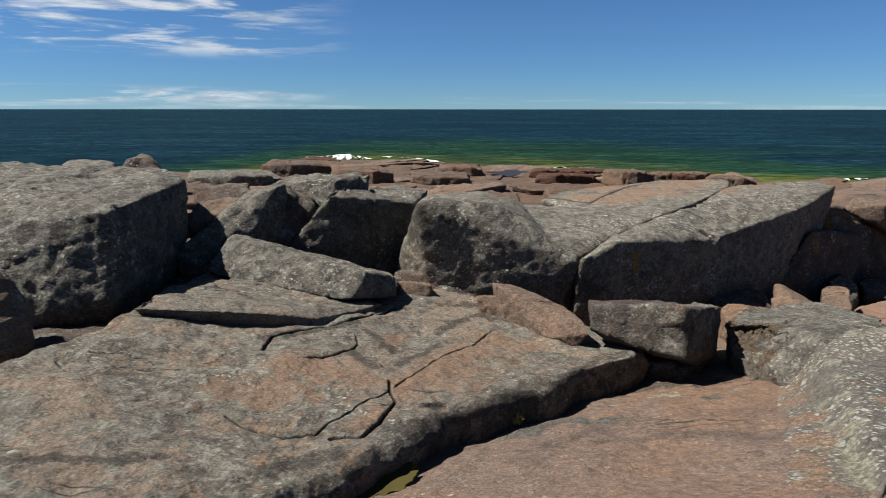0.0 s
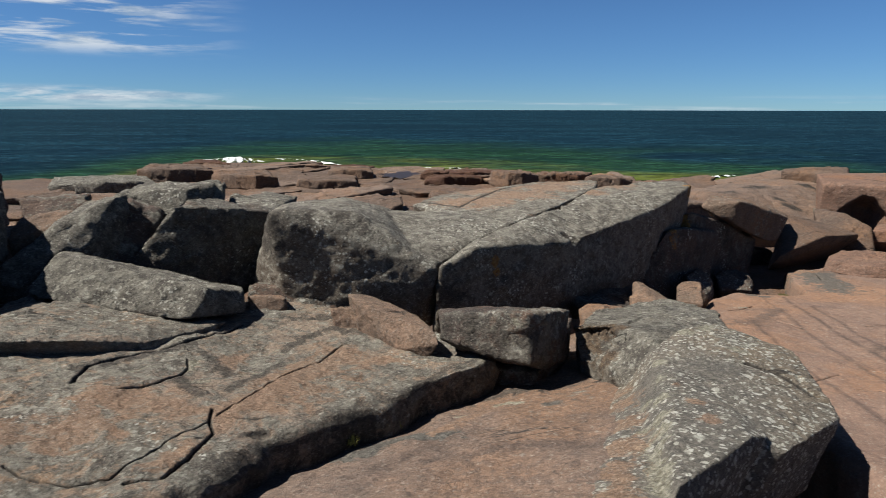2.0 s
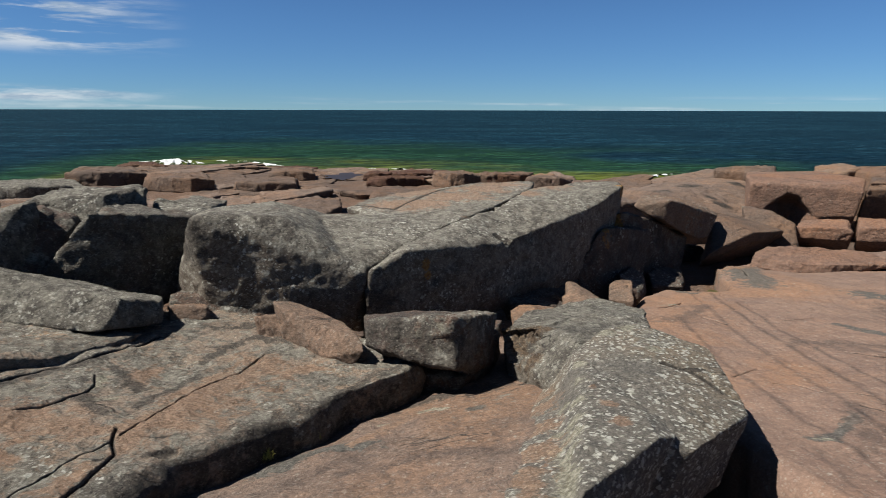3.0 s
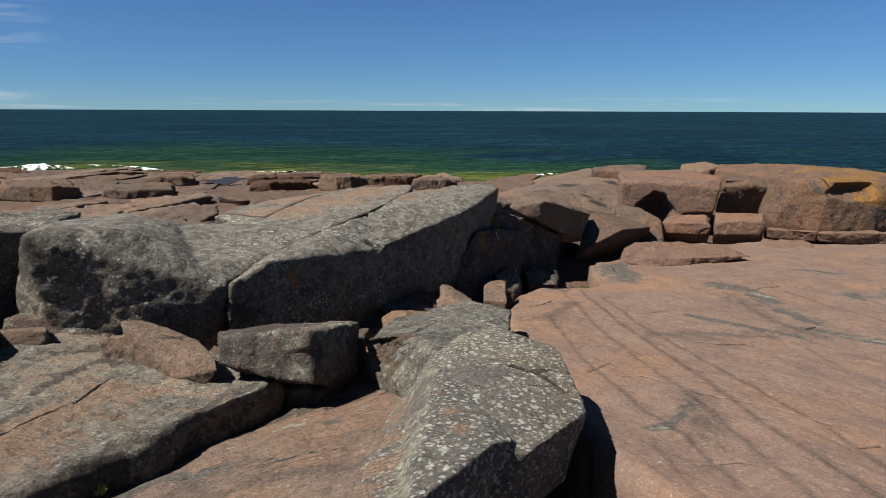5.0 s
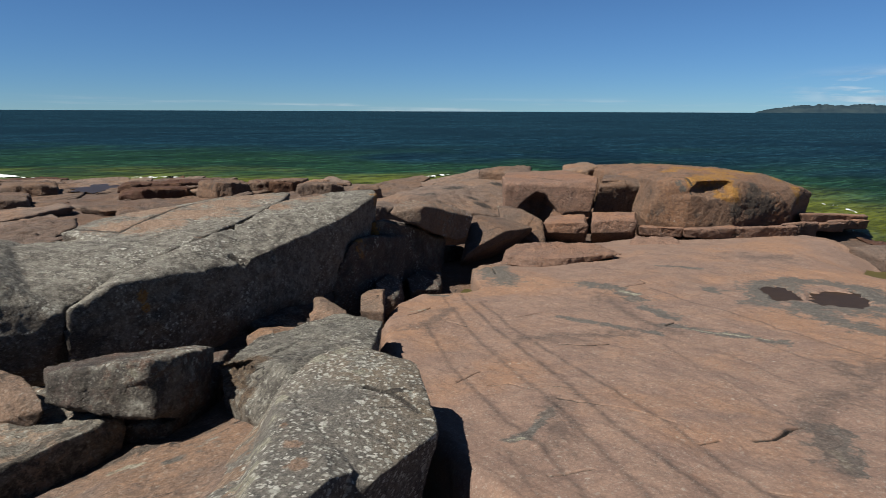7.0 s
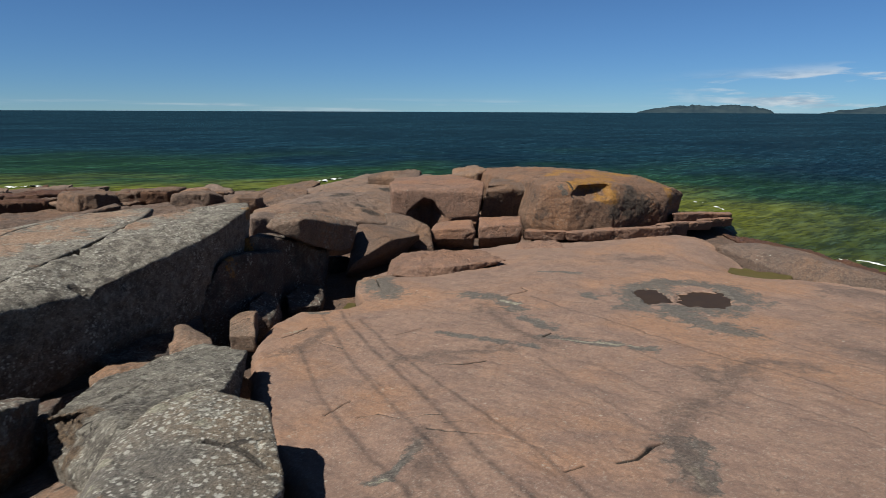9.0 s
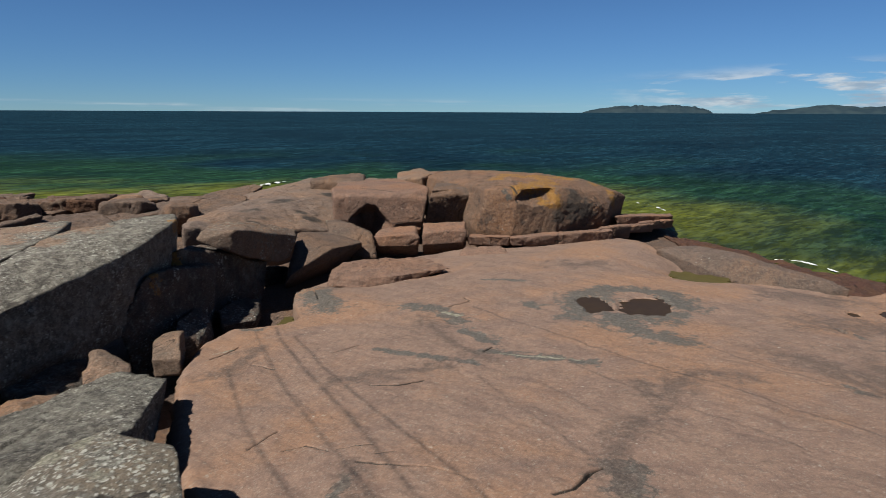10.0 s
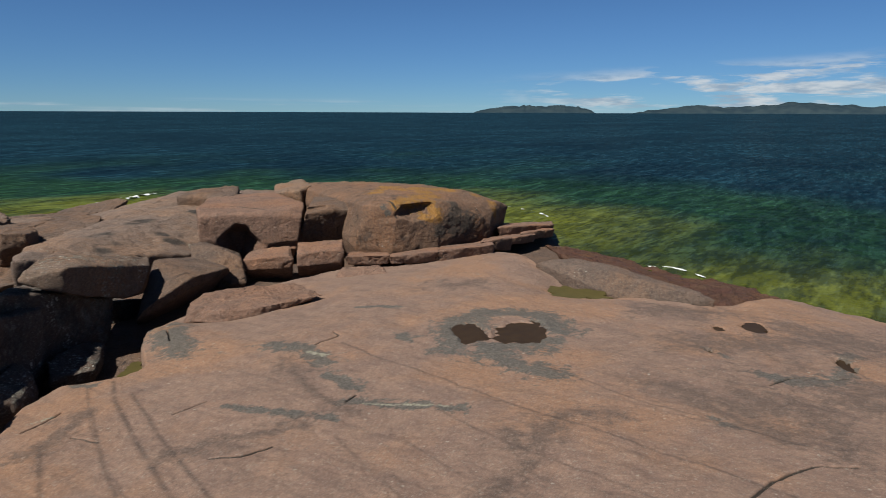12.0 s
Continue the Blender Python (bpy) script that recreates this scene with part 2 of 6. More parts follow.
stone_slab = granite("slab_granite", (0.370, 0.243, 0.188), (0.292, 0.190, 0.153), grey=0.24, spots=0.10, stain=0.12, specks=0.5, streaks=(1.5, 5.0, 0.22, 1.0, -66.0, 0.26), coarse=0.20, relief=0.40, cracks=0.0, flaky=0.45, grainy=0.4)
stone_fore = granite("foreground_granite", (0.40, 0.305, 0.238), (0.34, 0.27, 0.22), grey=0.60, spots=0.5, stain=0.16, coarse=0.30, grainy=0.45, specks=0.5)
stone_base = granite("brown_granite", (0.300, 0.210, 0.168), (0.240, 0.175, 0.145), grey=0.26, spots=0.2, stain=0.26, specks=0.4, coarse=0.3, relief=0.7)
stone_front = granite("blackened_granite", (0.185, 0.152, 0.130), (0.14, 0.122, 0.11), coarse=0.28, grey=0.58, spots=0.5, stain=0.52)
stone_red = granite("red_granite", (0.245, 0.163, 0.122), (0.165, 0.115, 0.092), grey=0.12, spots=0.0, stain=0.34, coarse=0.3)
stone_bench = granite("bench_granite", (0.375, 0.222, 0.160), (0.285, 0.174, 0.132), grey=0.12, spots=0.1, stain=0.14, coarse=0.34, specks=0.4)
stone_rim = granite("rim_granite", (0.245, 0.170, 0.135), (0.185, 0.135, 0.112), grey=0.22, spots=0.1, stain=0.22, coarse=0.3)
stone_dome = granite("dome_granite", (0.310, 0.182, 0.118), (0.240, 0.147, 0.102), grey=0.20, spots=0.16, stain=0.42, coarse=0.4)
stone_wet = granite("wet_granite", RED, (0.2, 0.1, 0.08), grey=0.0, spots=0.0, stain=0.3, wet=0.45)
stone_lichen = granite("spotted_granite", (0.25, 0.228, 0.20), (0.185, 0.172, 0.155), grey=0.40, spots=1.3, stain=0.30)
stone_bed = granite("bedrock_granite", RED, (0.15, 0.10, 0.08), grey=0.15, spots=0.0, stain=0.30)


def water_material():
    m, t, shader, where, _ = material("lake_water")
    shallow = t.nodes.new("ShaderNodeAttribute")
    shallow.attribute_name = "shallow"
    s = shallow.outputs["Fac"]
    patch = fractal(t, where, 0.07, 3.0, 0.5, 0.4, (1.0, 1.6, 1.0))
    s = calc(t, "MULTIPLY", s, ramp(t, patch, 0.32, 0.62, 0.75, 1.1), clamp=True)
    deep = blend(t, ramp(t, fractal(t, where, 0.03, 3.0, 0.6), 0.35, 0.65), (0.0028, 0.0130, 0.0215), (0.004, 0.0175, 0.0275))
    colour = blend(t, ramp(t, s, 0.02, 0.30), deep, (0.008, 0.026, 0.011))
    colour = blend(t, ramp(t, s, 0.48, 1.0), colour, (0.062, 0.072, 0.009))
    swell = fractal(t, where, 0.35, 3.0, 0.55, 0.3, (1.0, 2.2, 1.0, 15.0))
    chop = fractal(t, where, 1.5, 4.0, 0.6, 0.4, (1.0, 2.0, 1.0, -10.0))
    ripple = fractal(t, where, 6.0, 3.0, 0.6)
    height = calc(t, "ADD", calc(t, "MULTIPLY", swell, 1.5), calc(t, "ADD", calc(t, "MULTIPLY", chop, 0.55), calc(t, "MULTIPLY", ripple, 0.10)))
    bump = node(t, "ShaderNodeBump", Strength=0.45, Distance=0.7, Height=height)
    # wave light painted in: crests lightened, troughs darkened in the colour
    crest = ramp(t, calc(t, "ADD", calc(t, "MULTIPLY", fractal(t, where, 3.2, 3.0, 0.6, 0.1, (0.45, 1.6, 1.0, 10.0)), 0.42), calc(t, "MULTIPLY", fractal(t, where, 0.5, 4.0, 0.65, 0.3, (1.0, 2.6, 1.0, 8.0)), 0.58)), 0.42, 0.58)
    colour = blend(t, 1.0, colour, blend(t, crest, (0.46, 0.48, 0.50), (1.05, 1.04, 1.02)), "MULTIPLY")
    # pale streaks put into the colour as sky glints on ripples
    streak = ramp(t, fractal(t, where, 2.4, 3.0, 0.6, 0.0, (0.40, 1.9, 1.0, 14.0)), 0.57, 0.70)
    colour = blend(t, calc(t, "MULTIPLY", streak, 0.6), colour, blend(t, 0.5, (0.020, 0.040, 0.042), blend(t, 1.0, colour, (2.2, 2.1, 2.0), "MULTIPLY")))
    # broader light and dark of distant waves, painted likewise
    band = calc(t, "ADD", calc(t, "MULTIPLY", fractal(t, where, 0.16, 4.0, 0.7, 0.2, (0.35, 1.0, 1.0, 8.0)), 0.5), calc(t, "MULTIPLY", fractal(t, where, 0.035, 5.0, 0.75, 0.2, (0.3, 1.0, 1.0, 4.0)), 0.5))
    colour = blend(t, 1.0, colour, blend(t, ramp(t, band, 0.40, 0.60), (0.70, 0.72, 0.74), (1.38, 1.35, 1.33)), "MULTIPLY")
    # bluish sky reflection on the chop, put into the colour
    chop_glint = ramp(t, fractal(t, where, 1.15, 3.0, 0.6, 0.3, (0.42, 1.9, 1.0, 10.0)), 0.47, 0.62)
    colour = blend(t, calc(t, "MULTIPLY", chop_glint, 0.42), blend(t, 1.0, colour, (0.86, 0.86, 0.86), "MULTIPLY"), blend(t, 1.0, blend(t, 1.0, colour, (1.7, 1.65, 1.6), "MULTIPLY"), (0.006, 0.013, 0.017), "ADD"))
    calm = node(t, "ShaderNodeBump", Strength=0.5, Distance=0.6, Height=height)
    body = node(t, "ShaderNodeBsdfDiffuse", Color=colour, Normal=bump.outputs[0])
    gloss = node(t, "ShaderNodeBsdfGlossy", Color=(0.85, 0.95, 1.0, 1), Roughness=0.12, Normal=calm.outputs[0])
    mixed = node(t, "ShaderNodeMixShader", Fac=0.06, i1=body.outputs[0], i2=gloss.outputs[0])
    t.links.new(mixed.outputs[0], t.nodes["Material Output"].inputs[0])
    return m


lake_water = water_material()


def foam_material():
    m, t, shader, where, _ = material("foam")
    t.links.new(blend(t, fractal(t, where, 9.0), (0.38, 0.41, 0.42), (0.62, 0.63, 0.63)), shader.inputs["Base Color"])
    shader.inputs["Roughness"].default_value = 0.8
    return m


foam_white = foam_material()


def hill_material():
    m, t, shader, where, _ = material("wooded_hill")
    t.links.new(blend(t, ramp(t, fractal(t, where, 0.012, 5.0, 0.65), 0.35, 0.65), (0.014, 0.025, 0.034), (0.023, 0.036, 0.043)), shader.inputs["Base Color"])
    shader.inputs["Roughness"].default_value = 1.0
    shader.inputs["Specular IOR Level"].default_value = 0.0
    return m


hill_green = hill_material()


def pool_material(name, one, two):
    m, t, shader, where, _ = material(name)
    t.links.new(blend(t, fractal(t, where, 5.0), one, two), shader.inputs["Base Color"])
    shader.inputs["Roughness"].default_value = 0.3
    shader.inputs["Specular IOR Level"].default_value = 0.02
    return m


pool_brown = pool_material("brown_pool", (0.014, 0.009, 0.006), (0.034, 0.022, 0.012))
pool_olive = pool_material("olive_pool", (0.035, 0.031, 0.012), (0.065, 0.054, 0.02))


def grass_material():
    m, t, shader, where, _ = material("grass")
    t.links.new(blend(t, fractal(t, where, 30.0), (0.09, 0.11, 0.02), (0.20, 0.18, 0.04)), shader.inputs["Base Color"])
    shader.inputs["Roughness"].default_value = 0.7
    return m


grass_green = grass_material()

# ---- shaping ----
LATTICE = np.random.default_rng(7).random((64, 64, 64))


def value_noise(p):
    i = np.floor(p).astype(int)
    f = p - i
    f = f * f * (3 - 2 * f)
    i0, i1 = i & 63, (i + 1) & 63
    out = 0
    for a in (0, 1):
        for b in (0, 1):
            for c in (0, 1):
                w = (f[:, 0] if a else 1 - f[:, 0]) * (f[:, 1] if b else 1 - f[:, 1]) * (f[:, 2] if c else 1 - f[:, 2])
                out = out + w * LATTICE[(i1 if a else i0)[:, 0], (i1 if b else i0)[:, 1], (i1 if c else i0)[:, 2]]
    return out * 2 - 1


def fbm(p, scale, octaves=4, gain=0.5, shift=0.0):
    total, amp, p = 0.0, 1.0, p * scale + shift
    for _ in range(octaves):
        total, amp, p = total + amp * value_noise(p), amp * gain, p * 2.03 + 17.3
    return total


def facets(p, span, seed=0):
    """Broken planes: each cell of a jittered lattice is a small facet, tilted its own way."""
    q = p / span + seed * 1.37
    base = np.floor(q).astype(int)
    best, value = np.full(len(q), 1e9), np.zeros(len(q))
    for a in (-1, 0, 1):
        for b in (-1, 0, 1):
            for c in (-1, 0, 1):
                cell = base + np.array([a, b, c])
                i, j, k = (cell & 63).T
                site = cell + np.stack([LATTICE[i, j, k], LATTICE[j, k, i], LATTICE[k, i, j]], 1)
                way = q - site
                d = (way * way).sum(1)
                near = d < best
                best[near] = d[near]
                tilt = np.stack([LATTICE[(i + 9) & 63, j, k], LATTICE[i, (j + 9) & 63, k], LATTICE[i, j, (k + 9) & 63]], 1) * 2 - 1
                value[near] = ((way * tilt).sum(1) * 1.1 + LATTICE[(i + 5) & 63, (j + 5) & 63, k] - 0.5)[near]
    return value


def smooth(e0, e1, x):
    u = np.clip((x - e0) / (e1 - e0), 0, 1)
    return u * u * (3 - 2 * u)


def mesh_object(name, verts, faces, mat, parent=None, shade=True):
    me = bpy.data.meshes.new(name)
    me.from_pydata([tuple(v) for v in verts], [], faces)
    me.validate()
    me.materials.append(mat)
    me.polygons.foreach_set("use_smooth", [shade] * len(me.polygons))
    me.update()
    ob = new(name, me)
    if parent:
        ob.parent = parent
    return ob


def coords(me):
    co = np.empty(len(me.vertices) * 3)
    me.vertices.foreach_get("co", co)
    return co.reshape(-1, 3)


def normals(me):
    no = np.empty(len(me.vertices) * 3)
    me.vertices.foreach_get("normal", no)
    return no.reshape(-1, 3)


def path_distance(xy, path):
    best = np.full(len(xy), 1e9)
    for a, b in zip(path[:-1], path[1:]):
        a, b = np.array(a[:2], float), np.array(b[:2], float)
        d = b - a
        u = np.clip(((xy - a) @ d) / (d @ d), 0, 1)
        best = np.minimum(best, np.hypot(*(xy - a - u[:, None] * d).T))
    return best


def stain(me, co, paint):
    """Store how far each stain reaches: rows of kind and then x, y, z, radius of blobs along it."""
    kinds = {}
    for kind, *blobs in paint:
        for x, y, z, reach in blobs:
            d = np.hypot(np.hypot(co[:, 0] - x, co[:, 1] - y), co[:, 2] - z) / reach
            kinds[kind] = np.maximum(kinds.get(kind, 0), np.clip(0.92 - 0.5 * d, 0, 1))
    for kind, value in kinds.items():
        me.attributes.new(kind, "FLOAT", "POINT").data.foreach_set("value", value)


def strokes(me, co, rows):
    """The same along lines in plan: rows of kind, half width and the x, y of the line's points."""
    kinds = {}
    uneven = np.clip(1.0 + 0.8 * fbm(co, 1.7, 3, 0.55, 5.0), 0.5, 1.8) if rows else 1.0
    for kind, reach, *path in rows:
        path = path if len(path) > 1 else [path[0], (path[0][0] + 0.01, path[0][1])]
        kinds[kind] = np.maximum(kinds.get(kind, 0), np.clip(0.78 - 0.45 * path_distance(co[:, :2], path) / (reach * uneven), 0, 1))
    for kind, value in kinds.items():
        me.attributes.new(kind, "FLOAT", "POINT").data.foreach_set("value", value)


def hull_bmesh(bm, corners):
    vs = [bm.verts.new(c) for c in corners]
    got = bmesh.ops.convex_hull(bm, input=vs)
    dead = [v for v in got["geom_interior"] if isinstance(v, bmesh.types.BMVert)]
    bmesh.ops.delete(bm, geom=dead, context="VERTS")


def rock(name, corners, label, mat, voxel=0.05, relief=0.05, foot=None, extra=(), category="rock", group="", shrink=0.9, seed=0, grooves=(), rounding=1, dents=(), paint=(), cuts=(), chip=0.5, lean=(0.0, 0.0)):
    """A broken block: the hull of its corners (and of further lobes), less the hulls of cuts, remeshed, softened and chipped."""
    lobes = [list(corners), *[list(e) for e in extra]]
    bm = bmesh.new()
    for lobe in lobes:
        pts = [Vector(p) for p in lobe]
        if foot is not None:
            mid = sum(pts, Vector()) / len(pts)
            pts += [Vector((mid.x + (p.x - mid.x) * shrink + lean[0], mid.y + (p.y - mid.y) * shrink + lean[1], foot)) for p in pts if p.z > foot]
        part_bm = bmesh.new()
        hull_bmesh(part_bm, pts)
        tmp = bpy.data.meshes.new("lobe")
        part_bm.to_mesh(tmp)
        part_bm.free()
        bm.from_mesh(tmp)
        bpy.data.meshes.remove(tmp)
    bmesh.ops.recalc_face_normals(bm, faces=bm.faces)
    raw = bpy.data.meshes.new(name)
    bm.to_mesh(raw)
    bm.free()
    ob = new(name, raw)
    mod = ob.modifiers.new("remesh", "REMESH")
    mod.mode, mod.voxel_size = "VOXEL", voxel
    blades = []
    for cut in cuts:
        blade_bm, blade = bmesh.new(), bpy.data.meshes.new("blade")
        hull_bmesh(blade_bm, [Vector(p) for p in cut])
        bmesh.ops.recalc_face_normals(blade_bm, faces=blade_bm.faces)
        blade_bm.to_mesh(blade)
        blade_bm.free()
        blades.append(new("blade", blade))
        less = ob.modifiers.new("cut", "BOOLEAN")
        less.operation, less.solver, less.object = "DIFFERENCE", "EXACT", blades[-1]
    if cuts:
        again = ob.modifiers.new("remesh", "REMESH")
        again.mode, again.voxel_size = "VOXEL", voxel
    deps = bpy.context.evaluated_depsgraph_get()
    me = bpy.data.meshes.new_from_object(ob.evaluated_get(deps))
    ob.modifiers.clear()
    for blade in blades:
        shape = blade.data
        bpy.data.objects.remove(blade)
        bpy.data.meshes.remove(shape)
    ob.data = me
    me.name = name
    bpy.data.meshes.remove(raw)
    sm = bmesh.new()
    sm.from_mesh(me)
    for _ in range(rounding):
        bmesh.ops.smooth_vert(sm, verts=sm.verts, factor=0.5, use_axis_x=True, use_axis_y=True, use_axis_z=True)
    sm.to_mesh(me)
    sm.free()
    me.update()
    co, no = coords(me), normals(me)
    size = max(co.max(0) - co.min(0))
    off = seed * 3.7 + len(name)
    broad = fbm(co, 1.6 / size ** 0.5, 3, 0.5, off)
    chips = fbm(co, 3.2, 3, 0.55, off + 5)
    steps = np.abs(fbm(co * np.array([1, 1, 2.5]), 1.7, 3, 0.5, off + 9))
    small = fbm(co, 14.0, 2, 0.5, off + 2)
    move = relief * (0.9 * broad + 0.5 * chips - 0.45 * steps + 0.12) + min(relief, 0.05) * 0.22 * small
    if chip:
        span = min(0.9, 0.35 * size ** 0.5)
        move = move + chip * relief * (facets(co + 0.05 * chips[:, None], span, seed) + 0.5 * facets(co, span * 0.4, seed + 7))
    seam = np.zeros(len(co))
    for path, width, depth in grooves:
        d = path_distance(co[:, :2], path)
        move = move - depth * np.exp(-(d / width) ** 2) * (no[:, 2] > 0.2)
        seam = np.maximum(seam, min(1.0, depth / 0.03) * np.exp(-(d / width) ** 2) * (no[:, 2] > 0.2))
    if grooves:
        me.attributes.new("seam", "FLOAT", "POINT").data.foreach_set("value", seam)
    for x, y, z, reach, depth in dents:
        d = np.hypot(np.hypot(co[:, 0] - x, co[:, 1] - y), co[:, 2] - z) / reach + 0.2 * chips
        move = move - depth * (1 - smooth(0.62, 1.0, d))
    stain(me, co, paint)
    co = co + no * move[:, None]
    me.vertices.foreach_set("co", co.ravel())
    me.materials.append(mat)
    me.polygons.foreach_set("use_smooth", [True] * len(me.polygons))
    me.update()
    return tagged(ob, label, category, group)


def slab(name, outline, height, label, mat, centre, thick=0.6, rings=80, around=320, edge=0.12, relief=0.02, grooves=(), dents=(), category="rock slab", kind="", seed=0, ragged=0.04, paint=(), packing=0.9, stripes=()):
    """A sheet of bedrock with a rounded, broken rim: rings of points from centre to outline, and a skirt that goes down."""
    c = np.array(centre, float)
    o = np.array(outline, float)
    seg = np.hypot(*(np.roll(o, -1, 0) - o).T)
    run = np.concatenate([[0], np.cumsum(seg)])
    at = np.linspace(0, run[-1], around, endpoint=False)
    loop = np.concatenate([o, o[:1]])
    rim = np.stack([np.interp(at, run, loop[:, k]) for k in (0, 1)], 1)
    rim = (np.roll(rim, 1, 0) + 2 * rim + np.roll(rim, -1, 0)) / 4
    p3 = np.c_[rim, np.zeros(around)]
    out = rim - c
    reach = np.hypot(*out.T)
    out = out / reach[:, None]
    rim = rim + out * (ragged * (fbm(p3, 2.2, 3, 0.55, seed) + 0.5 * fbm(p3, 9.0, 2, 0.5, seed + 3)))[:, None]
    s = np.linspace(0, 1, rings) ** packing
    xy = c + s[:, None, None] * (rim - c)[None]
    back = (1 - s)[:, None] * reach[None]
    xy, back = xy.reshape(-1, 2), back.reshape(-1)
    grid = np.arange(rings * around).reshape(rings, around)
    quads = np.stack([grid[:-1], grid[1:], np.roll(grid[1:], -1, 1), np.roll(grid[:-1], -1, 1)], 2).reshape(-1, 4)
    middle = xy[quads].mean(1)
    close = np.full(len(quads), 1e9)
    for path, width, _ in (*grooves, *stripes):
        if width < 0.06:
            close = np.minimum(close, path_distance(middle, path) - width)
    fine = (close < 0.075) & (np.arange(len(quads)) >= around * 3)
    split = 4
    u, v = (g.ravel() for g in np.meshgrid(np.linspace(0, 1, split + 1), np.linspace(0, 1, split + 1), indexing="ij"))
    weight = np.stack([(1 - u) * (1 - v), u * (1 - v), u * v, (1 - u) * v], 1)
    more_xy = np.einsum("kw,qwc->qkc", weight, xy[quads[fine]]).reshape(-1, 2)
    more_back = np.einsum("kw,qw->qk", weight, back[quads[fine]]).reshape(-1)
    cell = np.arange((split + 1) ** 2).reshape(split + 1, split + 1)
    small = np.stack([cell[:-1, :-1], cell[1:, :-1], cell[1:, 1:], cell[:-1, 1:]], 2).reshape(-1, 4)
    small = (small[None] + (np.arange(fine.sum()) * (split + 1) ** 2)[:, None, None]).reshape(-1, 4)
    rim_ids = np.arange((rings - 1) * around, rings * around)
    both = np.concatenate([xy, more_xy])
    _, first, where_to = np.unique(np.round(both, 5), axis=0, return_index=True, return_inverse=True)
    where_to = where_to.ravel()
    faces = [tuple(f) for f in where_to[np.concatenate([quads[~fine], small + len(xy)])].tolist()]
    faces = [f if len(set(f)) == 4 else tuple(dict.fromkeys(f)) for f in faces]
    rim_ids = where_to[rim_ids].tolist()
    xy, back = both[first], np.concatenate([back, more_back])[first]
    z = height(xy[:, 0], xy[:, 1])
    p = np.c_[xy, z]
    z = z + relief * (1.6 * fbm(p, 0.8, 3, 0.5, seed) + 0.7 * fbm(p, 3.0, 3, 0.55, seed + 4) + 0.25 * fbm(p, 13.0, 2, 0.5, seed + 8))
    z = z - edge * 0.6 * np.clip(1 - back / edge, 0, 1) ** 2
    for path, width, depth in grooves:
        d = path_distance(xy, path)
        wav = 1 + 0.5 * fbm(p, 2.0, 2, 0.5, seed + 1)
        z = z - depth * wav * np.exp(-(d / width) ** 2)
    for (x0, y0, rx, ry, turn), depth in dents:
        ca, sa = math.cos(radians(turn)), math.sin(radians(turn))
        dx, dy = xy[:, 0] - x0, xy[:, 1] - y0
        r = np.hypot((dx * ca + dy * sa) / rx, (dy * ca - dx * sa) / ry) + 0.25 * fbm(p, 3.0, 3, 0.5, seed + 6)
        z = z - depth * (1 - smooth(0.75, 1.1, r))
    top = np.c_[xy, z]
    verts = [top]
    last = top[rim_ids]
    for k, (drop, push) in enumerate(((0.08, 0.02), (0.22, 0.035), (0.45, 0.03), (0.7, 0.0), (1.0, -0.06))):
        q = last.copy()
        q[:, 2] -= thick * drop
        q[:, :2] += out * (push + 0.05 * fbm(np.c_[q[:, :2], q[:, 2] * 2], 2.5, 3, 0.5, seed + k))[:, None]
        verts.append(q)
    base = q.copy()
    base[:, 2] = np.minimum(base[:, 2] - 0.1, -0.6)          # the sheet is rooted in the bedrock
    verts.append(base)
    ring = rim_ids
    for k in range(6):
        lower = [len(top) + k * around + a for a in range(around)]
        faces += [(ring[a], lower[a], lower[(a + 1) % around], ring[(a + 1) % around]) for a in range(around)]
        ring = lower
    ob = mesh_object(name, np.concatenate(verts), faces, mat)
    co = coords(ob.data)
    strokes(ob.data, co, paint)
    crack_dark = np.zeros(len(co))
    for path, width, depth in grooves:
        crack_dark = np.maximum(crack_dark, min(1.0, depth / 0.035) * np.exp(-(path_distance(co[:, :2], path) / width) ** 2))
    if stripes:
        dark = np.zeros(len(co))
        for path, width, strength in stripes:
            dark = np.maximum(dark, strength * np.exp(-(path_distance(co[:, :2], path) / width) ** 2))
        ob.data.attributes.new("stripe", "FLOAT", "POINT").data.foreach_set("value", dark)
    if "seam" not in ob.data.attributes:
        ob.data.attributes.new("seam", "FLOAT", "POINT").data.foreach_set("value", crack_dark)
    return tagged(ob, label, category, kind=kind)


# ---- setting: bedrock, lake, hills ----
LAKE = -0.4
SHORE = [(-70, 22), (-40, 33), (-20, 36), (-15, 38), (-11, 46), (-8, 52), (-3, 50), (4, 44), (9.7, 40), (15, 35), (20, 33), (26, 29), (30, 22), (27.5, 12.5), (25, 9.5), (23.8, 7.3), (22.8, 3.6), (21.4, 1.3), (20.5, -3), (17, -10), (2, -22), (-30, -26), (-70, -10)]


def shore_distance(xy):
    """Metres from the waterline, positive on land."""
    d = path_distance(xy, SHORE + SHORE[:1])
    inside = np.zeros(len(xy), bool)
    for (x0, y0), (x1, y1) in zip(SHORE, SHORE[1:] + SHORE[:1]):
        if y0 != y1:
            hit = ((y0 > xy[:, 1]) != (y1 > xy[:, 1])) & (xy[:, 0] < (x1 - x0) * (xy[:, 1] - y0) / (y1 - y0) + x0)
            inside ^= hit
    return np.where(inside, d, -d)


def polar_sheet(centre, radii, around):
    a = np.linspace(0, 2 * math.pi, around, endpoint=False)
    xy = np.array([[centre[0] + r * math.sin(t), centre[1] + r * math.cos(t)] for r in radii for t in a])
    faces = [(i * around + k, i * around + (k + 1) % around, (i + 1) * around + (k + 1) % around, (i + 1) * around + k) for i in range(len(radii) - 1) for k in range(around)]
    return xy, faces


